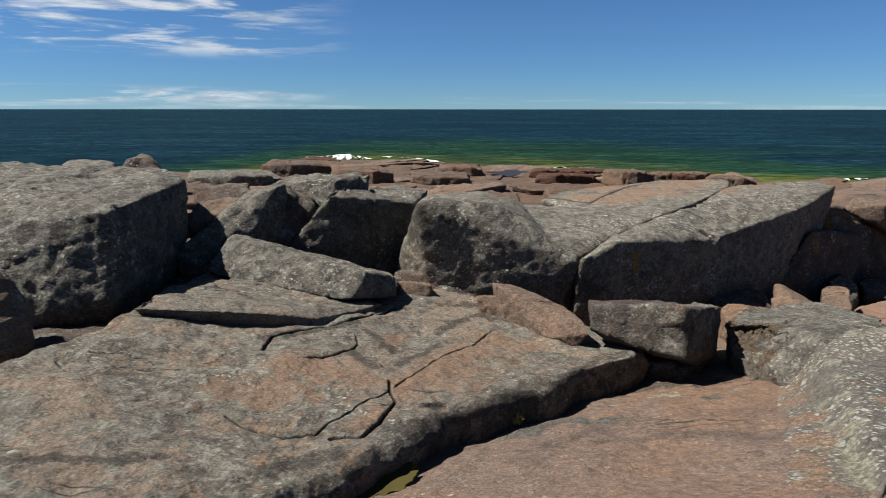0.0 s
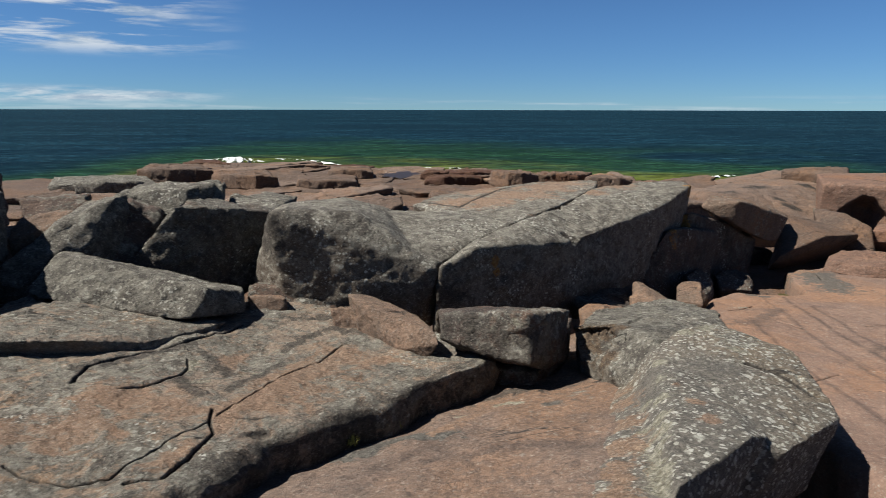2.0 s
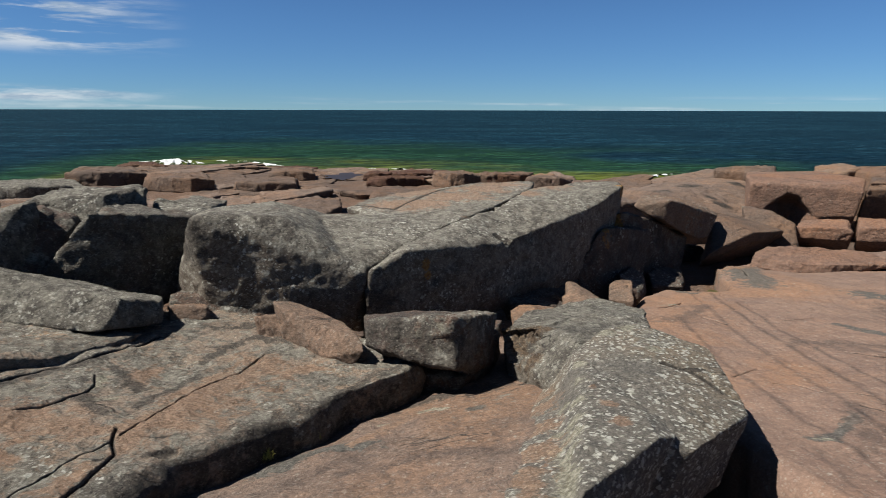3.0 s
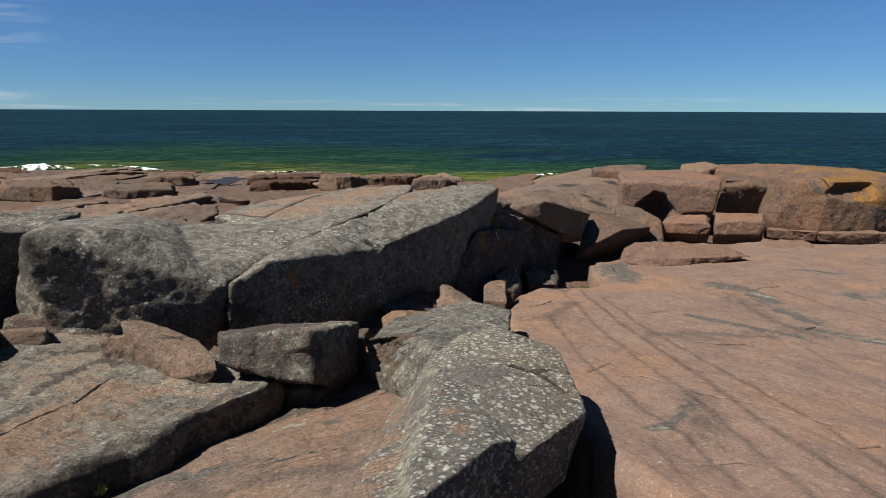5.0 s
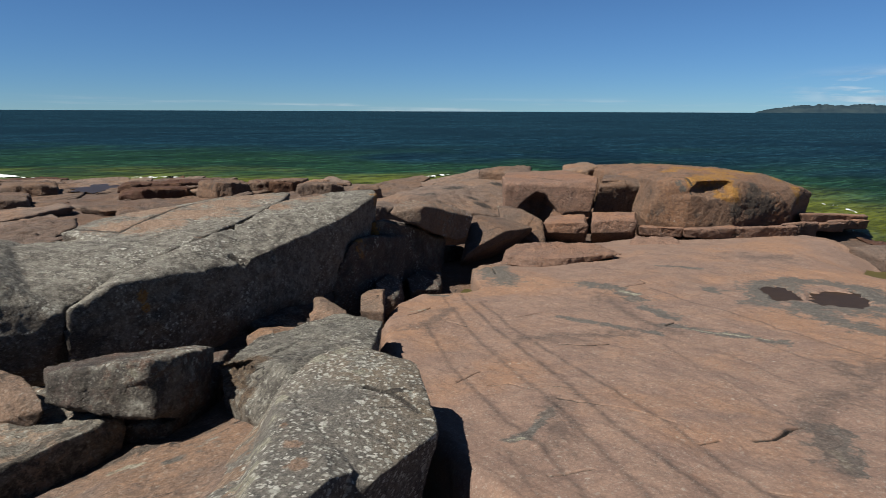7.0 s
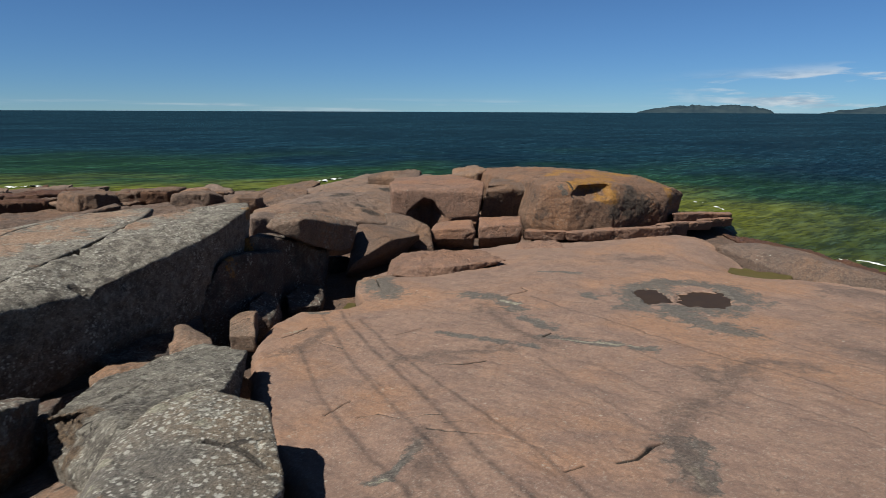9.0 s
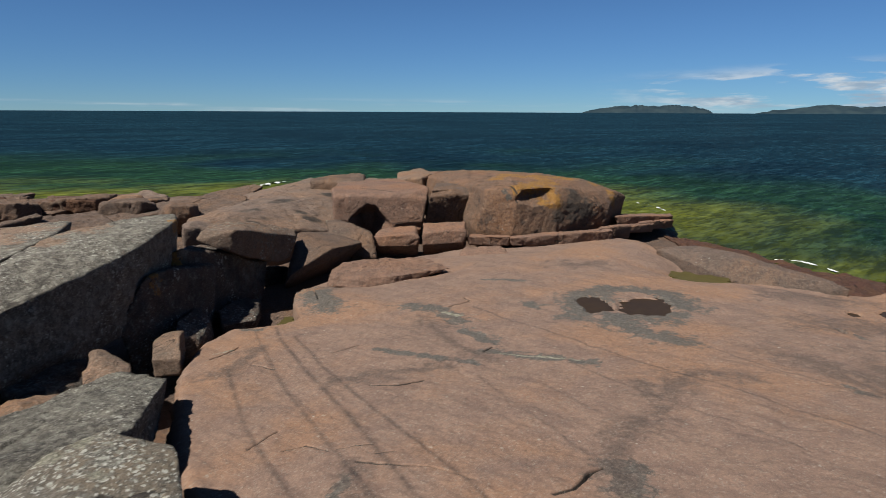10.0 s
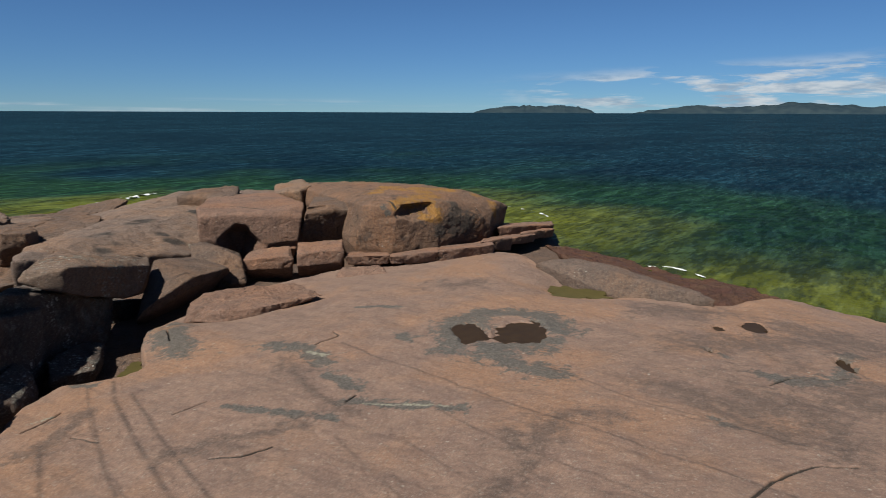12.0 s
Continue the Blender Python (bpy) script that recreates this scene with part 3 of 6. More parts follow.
def bedrock_height(x, y, d):
    late = 5.5 * smooth(1, 7, x)
    shelf = smooth(11 + late, 16 + late, y) * (1 - smooth(11, 18, x))
    h = -0.22 * (1 - shelf) + np.clip(0.90 - 0.04 * (y - 20), -0.5, 1.05) * shelf
    return np.where(d > 0, np.minimum(h, LAKE - 0.1 + 0.16 * d), LAKE - 0.1 + 0.22 * d).clip(-6, 3)


def build_ground():
    radii = [0.0, *np.geomspace(0.4, 75, 150), *np.geomspace(100, 4900, 14)]
    xy, faces = polar_sheet((2, 14), radii, 300)
    d = shore_distance(xy)
    z = bedrock_height(xy[:, 0], xy[:, 1], d)
    p = np.c_[xy, z]
    z = z + 0.10 * fbm(p, 0.5, 4) + 0.05 * np.abs(fbm(p, 1.6, 3))
    ob = mesh_object("ground", np.c_[xy, z], faces, stone_bed)
    tagged(ob, "reddish granite bedrock sloping under the lake", "ground", kind="structure")


def build_lake():
    radii = [6.0, *np.geomspace(7, 110, 170), *np.geomspace(120, 4900, 60)]
    xy, faces = polar_sheet((5, 8), radii, 420)
    d = -shore_distance(xy)
    p = np.c_[xy, np.zeros(len(xy))]
    fade = 1 - smooth(60, 300, np.hypot(xy[:, 0], xy[:, 1]))
    z = LAKE + fade * (0.045 * fbm(p * np.array([1, 1.7, 1]), 0.45, 3) + 0.02 * fbm(p * np.array([1, 1.7, 1]), 1.9, 2))
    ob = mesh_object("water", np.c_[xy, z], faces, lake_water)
    west = smooth(-4, -24, xy[:, 0])
    reach = 15 * (1 - 0.6 * west)
    wander = 1 + 0.5 * fbm(p, 0.06, 3, 0.5, 3)
    shallow = np.exp(-np.clip(d, 0, None) / (reach * np.clip(wander, 0.4, 2)))
    layer = ob.data.attributes.new("shallow", "FLOAT", "POINT")
    layer.data.foreach_set("value", shallow * (1 - 0.5 * west))
    tagged(ob, "dark blue lake turning algae green along the rocks", "water", kind="structure")


def build_hill(name, span, crest, label, far=4300.0):
    """A wooded island on the horizon; span: headings in degrees east of ahead; crest: heights along it."""
    n, rows = 160, 10
    u = np.linspace(0, 1, n)
    ridge = np.interp(u, np.linspace(0, 1, len(crest)), crest) + 5 * fbm(np.c_[u * 40, u * 0, u * 0], 1.0, 4, 0.5, span[0])
    ridge = np.clip(ridge, 0, None) * smooth(0, 0.03, u) * smooth(1, 0.97, u)
    verts = []
    for r in range(rows):
        k = r / (rows - 1)
        prof = math.sin(math.pi * k)
        for i in range(n):
            a = radians(span[0] + (span[1] - span[0]) * u[i])
            reach = far + 450 * k
            bump = 1 + 0.12 * noise.noise((i * 0.15, k * 4.0, span[0]))
            verts.append((reach * math.sin(a), reach * math.cos(a), LAKE - 3 + (ridge[i] + 3) * prof ** 0.8 * bump))
    faces = [(r * n + i, r * n + i + 1, (r + 1) * n + i + 1, (r + 1) * n + i) for r in range(rows - 1) for i in range(n - 1)]
    tagged(mesh_object(name, verts, faces, hill_green), label, "hill")


build_ground()
build_lake()


def surf(path, width, height, seed=0, holes=-0.05):
    """Broken white water along a stretch of shore: a lacy mound of foam with torn edges."""
    n, m = 150, 17
    p = np.array(path, float)
    run = np.concatenate([[0], np.cumsum(np.hypot(*(p[1:] - p[:-1]).T))])
    at = np.linspace(0, run[-1], n)
    line = np.stack([np.interp(at, run, p[:, k]) for k in (0, 1)], 1)
    way = np.gradient(line, axis=0)
    side = np.stack([-way[:, 1], way[:, 0]], 1) / np.hypot(*way.T)[:, None]
    taper = np.sin(math.pi * (np.arange(n) + 0.5) / n) ** 0.6
    wide = width * (0.45 + 0.9 * np.abs(fbm(np.c_[at * 0.9 + seed * 7.1, np.full(n, seed), np.zeros(n)], 0.8, 3))) * taper
    u = np.linspace(-1, 1, m)
    xy = line[:, None] + side[:, None] * (u[None] * wide[:, None])[..., None]
    xy = xy.reshape(-1, 2)
    across = np.tile(u, n)
    q = np.c_[xy, np.full(len(xy), seed * 2.3)]
    lump = np.clip(0.6 + 0.6 * fbm(q, 0.8 / max(0.4, width), 2), 0, None) * np.repeat(taper, m)
    z = LAKE + 0.02 + height * lump * (1 - across ** 2) + 0.05 * height * fbm(q, 9.0, 2) - 0.1 * (np.abs(across) > 0.99)
    torn = fbm(q, 2.6, 4, 0.6, seed) - 0.9 * np.abs(across) ** 2
    faces = [(i * m + j, i * m + j + 1, (i + 1) * m + j + 1, (i + 1) * m + j) for i in range(n - 1) for j in range(m - 1) if torn[i * m + j] > holes]
    tagged(mesh_object("surf", np.c_[xy, z], faces, foam_white), "white foam of small waves breaking on the rocks", "foam", "surf along the shore", "stuff")


surf([(-11.5, 53.9), (-8.6, 54.6), (-5.8, 52.4)], 0.7, 0.24, 1)
surf([(-5.9, 55.2), (-4.0, 54.6), (-1.9, 51.5), (0.6, 47.6), (2.6, 45.0)], 0.45, 0.12, 2)
surf([(4.0, 45.3), (6.8, 44.5), (8.1, 44.2), (9.5, 42.1), (10.5, 39.9)], 0.45, 0.14, 3)
surf([(18.8, 34.8), (20.9, 35.6), (23.0, 36.6), (25.0, 37.6)], 0.4, 0.14, 4)
surf([(33.2, 18.2), (32.7, 16.8), (32.4, 15.6), (31.2, 14.3)], 0.16, 0.06, 12, 0.05)
surf([(-9.2, 51.9), (-7.8, 52.4), (-6.4, 51.6)], 0.55, 0.42, 11, -0.5)
surf([(23.9, 7.8), (24.1, 7.0), (24.5, 6.4), (24.1, 5.8), (23.6, 5.0)], 0.16, 0.04, 7)
surf([(21.8, 2.0), (21.75, 1.6), (21.5, 1.2)], 0.08, 0.04, 8)
surf([(14.6, 33.8), (15.7, 32.4), (16.7, 31.4)], 0.15, 0.05, 10)
surf([(11.0, 38.2), (13.3, 36.4), (15.3, 33.2)], 0.15, 0.05, 5)


# ---- bedrock slabs ----
def left_height(x, y):
    return 1.42 - 0.1149 * x - 0.0273 * y + 0.02 * (x + 0.8) ** 2


def middle_height(x, y):
    return np.maximum(2.1024 + 0.1093 * x - 0.2422 * y, 0.62 - 0.05 * (y - 7))


def right_height(x, y):
    z = 1.7353 - 0.0695 * x - 0.1173 * y - 0.0009 * x * x + 0.0097 * x * y - 0.0029 * y * y
    z = z - 0.20 * smooth(9.3, 13.5, y)                                   # falls towards the inner blocks
    z = z - 0.44 * np.exp(-((x - 18.1) / 1.2) ** 2 - ((y - 7.0) / 1.0) ** 2)   # basin inside the rim
    z = z + 0.16 * np.exp(-((x - 10.3) / 0.8) ** 2 - ((y - 11.9) / 0.9) ** 2)     # rounded nose above the inner corner
    valley = path_distance(np.stack([np.ravel(x), np.ravel(y)], 1), [(19.3, 8.4), (18.5, 7.0), (18.0, 5.6), (18.3, 4.0), (18.9, 3.4)]).reshape(np.shape(x))
    return z - 0.16 * np.exp(-(valley / 0.45) ** 2)


LEFT_CRACKS = [
    ([(-1.54, 4.19), (-1.39, 4.08), (-1.22, 4.03), (-1.09, 3.99)], 0.011, 0.045),
    ([(-1.09, 3.99), (-0.88, 4.07), (-0.79, 4.23), (-0.62, 4.55), (-0.43, 4.81)], 0.009, 0.03),
    ([(-0.45, 5.02), (-0.43, 4.81), (-0.37, 4.64), (-0.46, 4.24), (-0.56, 4.03), (-0.76, 3.97)], 0.012, 0.05),
    ([(-0.39, 4.88), (-0.12, 5.53), (0.54, 6.74)], 0.007, 0.025),
    ([(-1.61, 5.41), (-1.63, 5.77), (-1.38, 6.09), (-0.99, 6.50), (-0.56, 7.25)], 0.016, 0.05),
    ([(-2.83, 4.85), (-2.68, 4.90), (-2.40, 4.89)], 0.009, 0.03),
    ([(-2.78, 4.74), (-2.52, 4.66), (-2.34, 4.72), (-2.09, 4.78)], 0.009, 0.025),
    ([(-2.94, 4.57), (-2.76, 4.40), (-2.62, 4.36)], 0.008, 0.025),
    ([(-1.22, 5.30), (-0.95, 5.50), (-0.82, 5.85), (-0.88, 6.10)], 0.010, 0.03),
]
LEFT_STAINS = [
    ("pale", 0.045, (-1.25, 5.71), (-1.15, 5.86)), ("pale", 0.05, (-0.83, 5.85), (-0.78, 6.08)), ("pale", 0.05, (-0.77, 5.61), (-0.63, 5.66)), ("pale", 0.045, (-0.35, 5.86), (-0.14, 6.00)),
    ("pale", 0.035, (-0.25, 6.53), (-0.11, 6.66)), ("pale", 0.04, (0.74, 6.84)), ("pale", 0.07, (-2.19, 3.78)), ("pale", 0.05, (-2.45, 3.45)),
    ("crust", 0.10, (-0.82, 5.59), (-0.56, 5.22)), ("crust", 0.10, (-0.50, 5.84), (-0.79, 6.32)), ("crust", 0.09, (-0.41, 5.43), (-0.22, 5.83), (-0.05, 6.25)),
    ("crust", 0.16, (-0.08, 6.55), (0.14, 7.00), (0.47, 7.30), (0.75, 7.10)), ("crust", 0.14, (0.0, 7.6), (0.4, 7.7), (0.8, 7.4)),
    ("crust", 0.17, (-0.30, 4.20), (0.04, 4.40), (0.50, 4.82), (0.97, 5.36), (1.52, 5.93), (1.93, 6.25)), ("crust", 0.05, (-0.16, 4.60), (-0.03, 4.69)),
    ("crust", 0.07, (-2.44, 3.20), (-2.20, 3.31), (-1.92, 3.37), (-1.69, 3.50)), ("crust", 0.12, (-1.10, 3.50), (-0.75, 3.75)), ("crust", 0.10, (-1.63, 5.77), (-1.27, 6.10), (-0.93, 6.50)),
    ("warm", 0.44, (-0.36, 4.92), (-0.02, 5.45), (0.23, 5.93), (0.45, 6.40)), ("warm", 0.37, (-1.28, 5.10), (-0.97, 5.15), (-0.62, 5.00)), ("warm", 0.34, (-1.75, 4.60), (-1.30, 4.65)),
    ("warm", 0.27, (0.72, 6.30), (1.05, 6.35)), ("warm", 0.17, (-0.55, 6.15), (-0.45, 6.35)), ("warm", 0.14, (-0.62, 4.20), (-0.50, 4.45)),
]
slab("bedrock_slab", [(-4.2, 1.5), (-1.6, 2.5), (-0.75, 3.5), (-0.42, 3.88), (0.02, 4.55), (0.54, 4.98), (0.9, 5.15), (1.31, 5.65), (1.86, 6.0), (2.08, 6.2), (2.1, 6.7), (1.3, 7.6), (0.3, 8.2), (-2, 8.6), (-2.85, 8.1), (-3.0, 6.7), (-3.06, 5.6), (-3.16, 5.0), (-3.3, 4.2), (-3.7, 3.0)], left_height,
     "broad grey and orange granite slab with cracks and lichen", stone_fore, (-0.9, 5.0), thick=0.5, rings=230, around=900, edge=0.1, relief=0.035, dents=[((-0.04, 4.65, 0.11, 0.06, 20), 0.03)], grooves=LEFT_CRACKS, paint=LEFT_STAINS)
MIDDLE_STAINS = [
    ("patch", 0.16, (0.62, 4.80), (0.99, 4.98), (1.34, 4.89)), ("patch", 0.07, (2.37, 5.32), (2.45, 5.34)), ("dusk", 0.16, (1.13, 4.35), (1.53, 4.31), (1.93, 4.29), (2.28, 4.07)),
    ("dusk", 0.14, (0.62, 4.30), (0.98, 4.45), (1.25, 4.70)), ("pale", 0.05, (1.96, 5.60), (2.19, 5.57)), ("pale", 0.03, (1.55, 5.40), (1.63, 5.42)),
    # first dark stroke: wet rock, with the chunk's shade painted into it
    ("crust", 0.16, (1.77, 5.91), (2.24, 6.02), (2.70, 6.00)), ("crust", 0.14, (0.90, 5.37), (1.21, 6.03), (1.58, 6.99)), ("warm", 0.10, (1.26, 4.93), (1.58, 5.25), (1.75, 5.40)),
]
slab("bedrock_slab", [(-1.5, 2.9), (0.8, 3.0), (2.35, 2.95), (3.0, 4.2), (3.7, 5.2), (4.2, 6.5), (4.6, 9.2), (1.5, 9.0), (0.2, 7.0), (-0.8, 5.0)], middle_height,
     "smooth brownish-pink granite slab sloping below the grey one", stone_base, (1.7, 5.0), thick=0.7, rings=150, around=520, edge=0.1, relief=0.025, paint=MIDDLE_STAINS)
RIGHT_CRACKS = [
    ([(5.71, 5.57), (5.95, 5.53), (6.00, 5.19), (6.36, 4.96)], 0.011, 0.044),
    ([(6.04, 4.79), (6.26, 4.44), (6.44, 4.24), (6.50, 4.01), (6.53, 3.76)], 0.014, 0.055),
    ([(6.25, 4.79), (6.42, 4.69)], 0.011, 0.044), ([(6.35, 3.32), (6.56, 3.28)], 0.011, 0.044),
    ([(6.84, 3.14), (7.04, 3.08), (7.40, 3.14), (7.59, 3.12)], 0.017, 0.055),
    ([(4.87, 3.57), (5.24, 3.46)], 0.010, 0.033), ([(8.00, 8.01), (8.48, 7.97)], 0.015, 0.055),
    ([(7.46, 6.40), (7.67, 6.12), (8.03, 6.04)], 0.017, 0.055), ([(6.09, 2.52), (6.15, 2.40)], 0.013, 0.044),
    ([(9.80, 1.30), (10.05, 1.38), (10.53, 1.27), (10.98, 1.08), (11.14, 0.99), (11.45, 0.60)], 0.017, 0.055),
    ([(9.44, 6.26), (9.68, 6.31)], 0.017, 0.055), ([(10.99, 8.52), (11.55, 8.52), (11.62, 8.73)], 0.017, 0.055),
    ([(13.60, 1.83), (14.22, 1.63), (14.90, 0.91)], 0.017, 0.055), ([(10.50, 12.43), (9.88, 11.24)], 0.015, 0.055),
    ([(5.53, 5.95), (5.96, 6.10)], 0.010, 0.033), ([(6.92, 8.48), (7.05, 8.07)], 0.013, 0.044), ([(6.68, 9.30), (7.26, 9.54)], 0.017, 0.055),
]
RIGHT_STAINS = [
    ("patch", 0.41, (12.14, 6.44), (12.9, 6.9), (13.41, 7.28), (14.22, 7.20), (14.72, 6.19), (14.10, 5.50)), ("patch", 0.32, (12.50, 6.05), (12.93, 5.50), (13.60, 5.30)),
    ("patch", 0.27, (12.31, 5.85), (12.10, 5.33), (11.91, 4.58)), ("patch", 0.22, (12.15, 7.60), (11.98, 7.18)), ("patch", 0.09, (13.21, 9.65), (13.45, 9.30), (13.65, 8.91)),
    ("dusk", 0.32, (9.90, 4.00), (9.30, 3.42), (8.80, 3.42), (8.23, 3.33), (7.78, 3.14), (7.38, 2.77), (6.90, 2.40)),
    ("patch", 0.27, (7.75, 3.00), (7.38, 2.72), (7.00, 2.40)), ("pale", 0.07, (7.29, 2.68), (7.02, 2.45)),
    ("patch", 0.08, (4.98, 4.24), (5.15, 4.22), (5.55, 4.46), (5.80, 4.59)), ("pale", 0.035, (4.98, 4.24), (5.12, 4.22)),
    ("patch", 0.16, (8.50, 7.58), (8.65, 7.00), (8.80, 6.54)), ("patch", 0.18, (9.41, 6.33), (9.60, 5.84), (9.85, 5.39), (10.14, 4.92)), ("pale", 0.06, (9.50, 6.0), (9.80, 5.55), (10.10, 5.05)),
    ("patch", 0.19, (10.07, 7.29), (9.90, 6.65)), ("patch", 0.14, (8.93, 6.12), (8.93, 5.92)), ("pale", 0.07, (10.64, 8.30), (10.66, 7.95)), ("patch", 0.22, (10.5, 9.2), (10.75, 8.5), (10.45, 7.8)),
]
FAR_STAINS = [
    ("dusk", 0.75, (12.54, 2.81), (12.45, 2.05), (13.26, 1.15), (14.36, 0.55)), ("dusk", 0.6, (11.82, 0.72), (12.60, 0.95)), ("dusk", 0.35, (9.50, 3.57), (10.10, 3.62), (10.73, 3.69), (11.13, 3.10)), ("dusk", 0.28, (10.13, 8.36), (9.48, 6.95), (9.20, 5.85)), ("dusk", 0.30, (7.20, 6.95), (7.90, 6.60), (8.60, 6.20)), ("dusk", 0.22, (5.25, 3.90), (5.60, 4.30), (5.95, 4.70)),
    ("dusk", 1.3, (15.2, 2.9), (16.5, 2.0), (17.8, 0.8)), ("dusk", 1.2, (13.6, 0.6), (15.0, -0.6)), ("dusk", 0.8, (16.8, 4.6), (17.9, 3.6)),
    ("dusk", 0.41, (12.58, 2.96), (12.36, 2.59), (11.92, 1.90), (11.73, 1.29)), ("dusk", 0.61, (12.92, 2.00), (12.75, 1.30), (13.74, 0.88), (14.8, 0.5)), ("dusk", 0.68, (15.9, 2.5), (17.0, 1.6), (17.8, 2.3), (18.0, 0.8)),
    ("patch", 0.14, (11.81, 2.17), (11.73, 2.02)), ("patch", 0.19, (14.12, 1.92), (13.98, 1.67), (14.59, 1.09), (15.8, 0.9)), ("patch", 0.16, (16.0, 1.1), (16.5, 1.0)), ("patch", 0.14, (14.94, 3.03), (14.6, 2.6)),
    ("pale", 0.05, (6.86, 9.60), (7.13, 9.50)), ("patch", 0.14, (7.93, 10.64), (8.03, 10.37)), ("dusk", 0.47, (6.50, 8.49), (6.91, 8.69), (7.41, 9.21)), ("dusk", 0.54, (15.7, 9.0), (16.6, 8.6)),
    ("patch", 0.41, (9.7, 10.6), (10.1, 11.6), (10.6, 12.4)),
]
RIGHT_STRIPES = [
    ([(7.50, 9.23), (6.76, 7.35), (6.35, 6.06), (6.02, 5.12), (5.83, 4.42), (5.57, 3.74), (5.22, 2.89), (4.9, 2.0)], 0.035, 0.56),
    ([(8.30, 10.2), (7.81, 9.17), (7.10, 7.06), (6.73, 5.88), (6.36, 4.96), (5.95, 3.77), (5.67, 2.66), (5.4, 1.8)], 0.037, 0.64),
    ([(8.08, 9.21), (7.43, 7.23), (7.00, 5.77), (6.78, 4.96), (6.53, 3.96), (6.06, 2.56), (5.85, 1.8)], 0.033, 0.60),
    ([(6.60, 8.60), (6.23, 7.65), (5.77, 6.45), (5.46, 5.38), (5.15, 3.98), (4.86, 3.14)], 0.033, 0.52),
    ([(7.91, 10.22), (7.21, 8.60), (6.74, 7.24), (6.47, 6.20)], 0.027, 0.44), ([(8.60, 5.6), (8.06, 4.31), (7.75, 3.4)], 0.027, 0.40),
    ([(4.85, 4.06), (4.66, 3.60), (4.50, 3.10)], 0.027, 0.40),
]
FAR_STRIPES = [
    ([(11.29, 8.19), (10.95, 6.62), (10.80, 5.44), (10.60, 4.40), (10.41, 2.55), (10.34, 1.39), (10.22, 0.80)], 0.027, 0.60),
    ([(9.95, 5.12), (9.62, 4.13), (9.53, 3.51), (9.45, 2.46), (9.33, 1.93)], 0.030, 0.48),
    ([(12.20, 4.60), (12.04, 3.92), (11.75, 3.16), (11.73, 2.02), (11.59, 0.68)], 0.027, 0.48), ([(9.0, 4.9), (8.7, 3.9)], 0.025, 0.36),
]
RIGHT_HOLLOWS = [((13.55, 5.92, 0.70, 0.52, 30), 0.09), ((13.0, 6.62, 0.60, 0.32, 40), 0.09), ((17.2, 2.7, 0.42, 0.26, 20), 0.12), ((16.57, 3.2, 0.2, 0.13, 20), 0.08), ((14.83, 2.94, 0.2, 0.1, 30), 0.10), ((15.75, 1.0, 0.45, 0.15, 20), 0.10)]
slab("bedrock_slab", [(4.2, -0.5), (4.3, 2.2), (4.35, 3.6), (4.5, 4.6), (4.7, 5.5), (5.0, 6.5), (5.5, 7.8), (6.3, 9.4), (7.1, 10.6), (7.8, 11.0), (8.5, 10.4), (9.0, 10.5), (9.6, 11.8), (10.4, 13.0), (12, 13.6), (14, 13.8), (17.5, 12.8), (19.8, 11.2), (20.0, 9.6), (19.3, 8.4), (18.6, 7.0), (18.3, 5.6), (18.6, 4.1), (19.4, 3.4), (21, 2.6), (20.6, 0), (19, -5), (12, -9), (5, -7)], right_height,
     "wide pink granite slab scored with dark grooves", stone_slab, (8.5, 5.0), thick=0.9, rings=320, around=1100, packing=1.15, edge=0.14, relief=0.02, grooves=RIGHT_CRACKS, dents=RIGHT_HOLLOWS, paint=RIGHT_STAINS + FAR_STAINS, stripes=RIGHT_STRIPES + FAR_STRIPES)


def rain_pool(x, y, z, rx, ry, turn, label, mat, seed=0):
    """A still pool: a thin ragged sheet of water lying in a hollow."""
    n = 96
    ring = []
    for k in range(n):
        a = 2 * math.pi * k / n
        r = 1 + 0.55 * noise.noise((math.cos(a) * 1.6 + seed, math.sin(a) * 1.6, seed * 2.3)) + 0.42 * noise.noise((math.cos(a) * 4.0 + seed, math.sin(a) * 5.0, seed * 1.3))
        px, py = rx * r * math.cos(a), ry * r * math.sin(a)
        c, s = math.cos(radians(turn)), math.sin(radians(turn))
        ring.append((x + px * c - py * s, y + px * s + py * c))
    verts = [(px, py, z) for px, py in ring] + [(px, py, z - 0.03) for px, py in ring]
    faces = [tuple(range(n)), tuple(range(2 * n - 1, n - 1, -1))] + [(k, n + k, n + (k + 1) % n, (k + 1) % n) for k in range(n)]
    return tagged(mesh_object("rain_pool", verts, faces, mat, shade=False), label, "pool")


rain_pool(13.55, 5.92, 0.578, 0.78, 0.60, 30, "shallow dark brown rain pool in a hollow of the slab", pool_brown, 1)
rain_pool(12.94, 6.70, 0.592, 0.62, 0.40, 50, "shallow dark brown rain pool in a hollow of the slab", pool_brown, 2)
rain_pool(17.2, 2.7, 0.335, 0.42, 0.26, 20, "small dark pool in a round pothole", pool_brown, 3)
rain_pool(16.57, 3.2, 0.388, 0.2, 0.12, 20, "small dark pool in a round pothole", pool_brown, 8)
rain_pool(14.83, 2.94, 0.485, 0.17, 0.09, 30, "small dark pool in a round pothole", pool_brown, 9)
rain_pool(15.75, 1.0, 0.378, 0.4, 0.12, 20, "narrow dark pool in a crack of the slab", pool_brown, 10)
rain_pool(-0.42, 3.80, 1.185, 0.32, 0.13, 48, "small murky puddle between two slabs", pool_olive, 4)
rain_pool(17.95, 6.9, 0.155, 0.95, 0.50, 100, "murky olive pool lying inside the rim", pool_olive, 5)
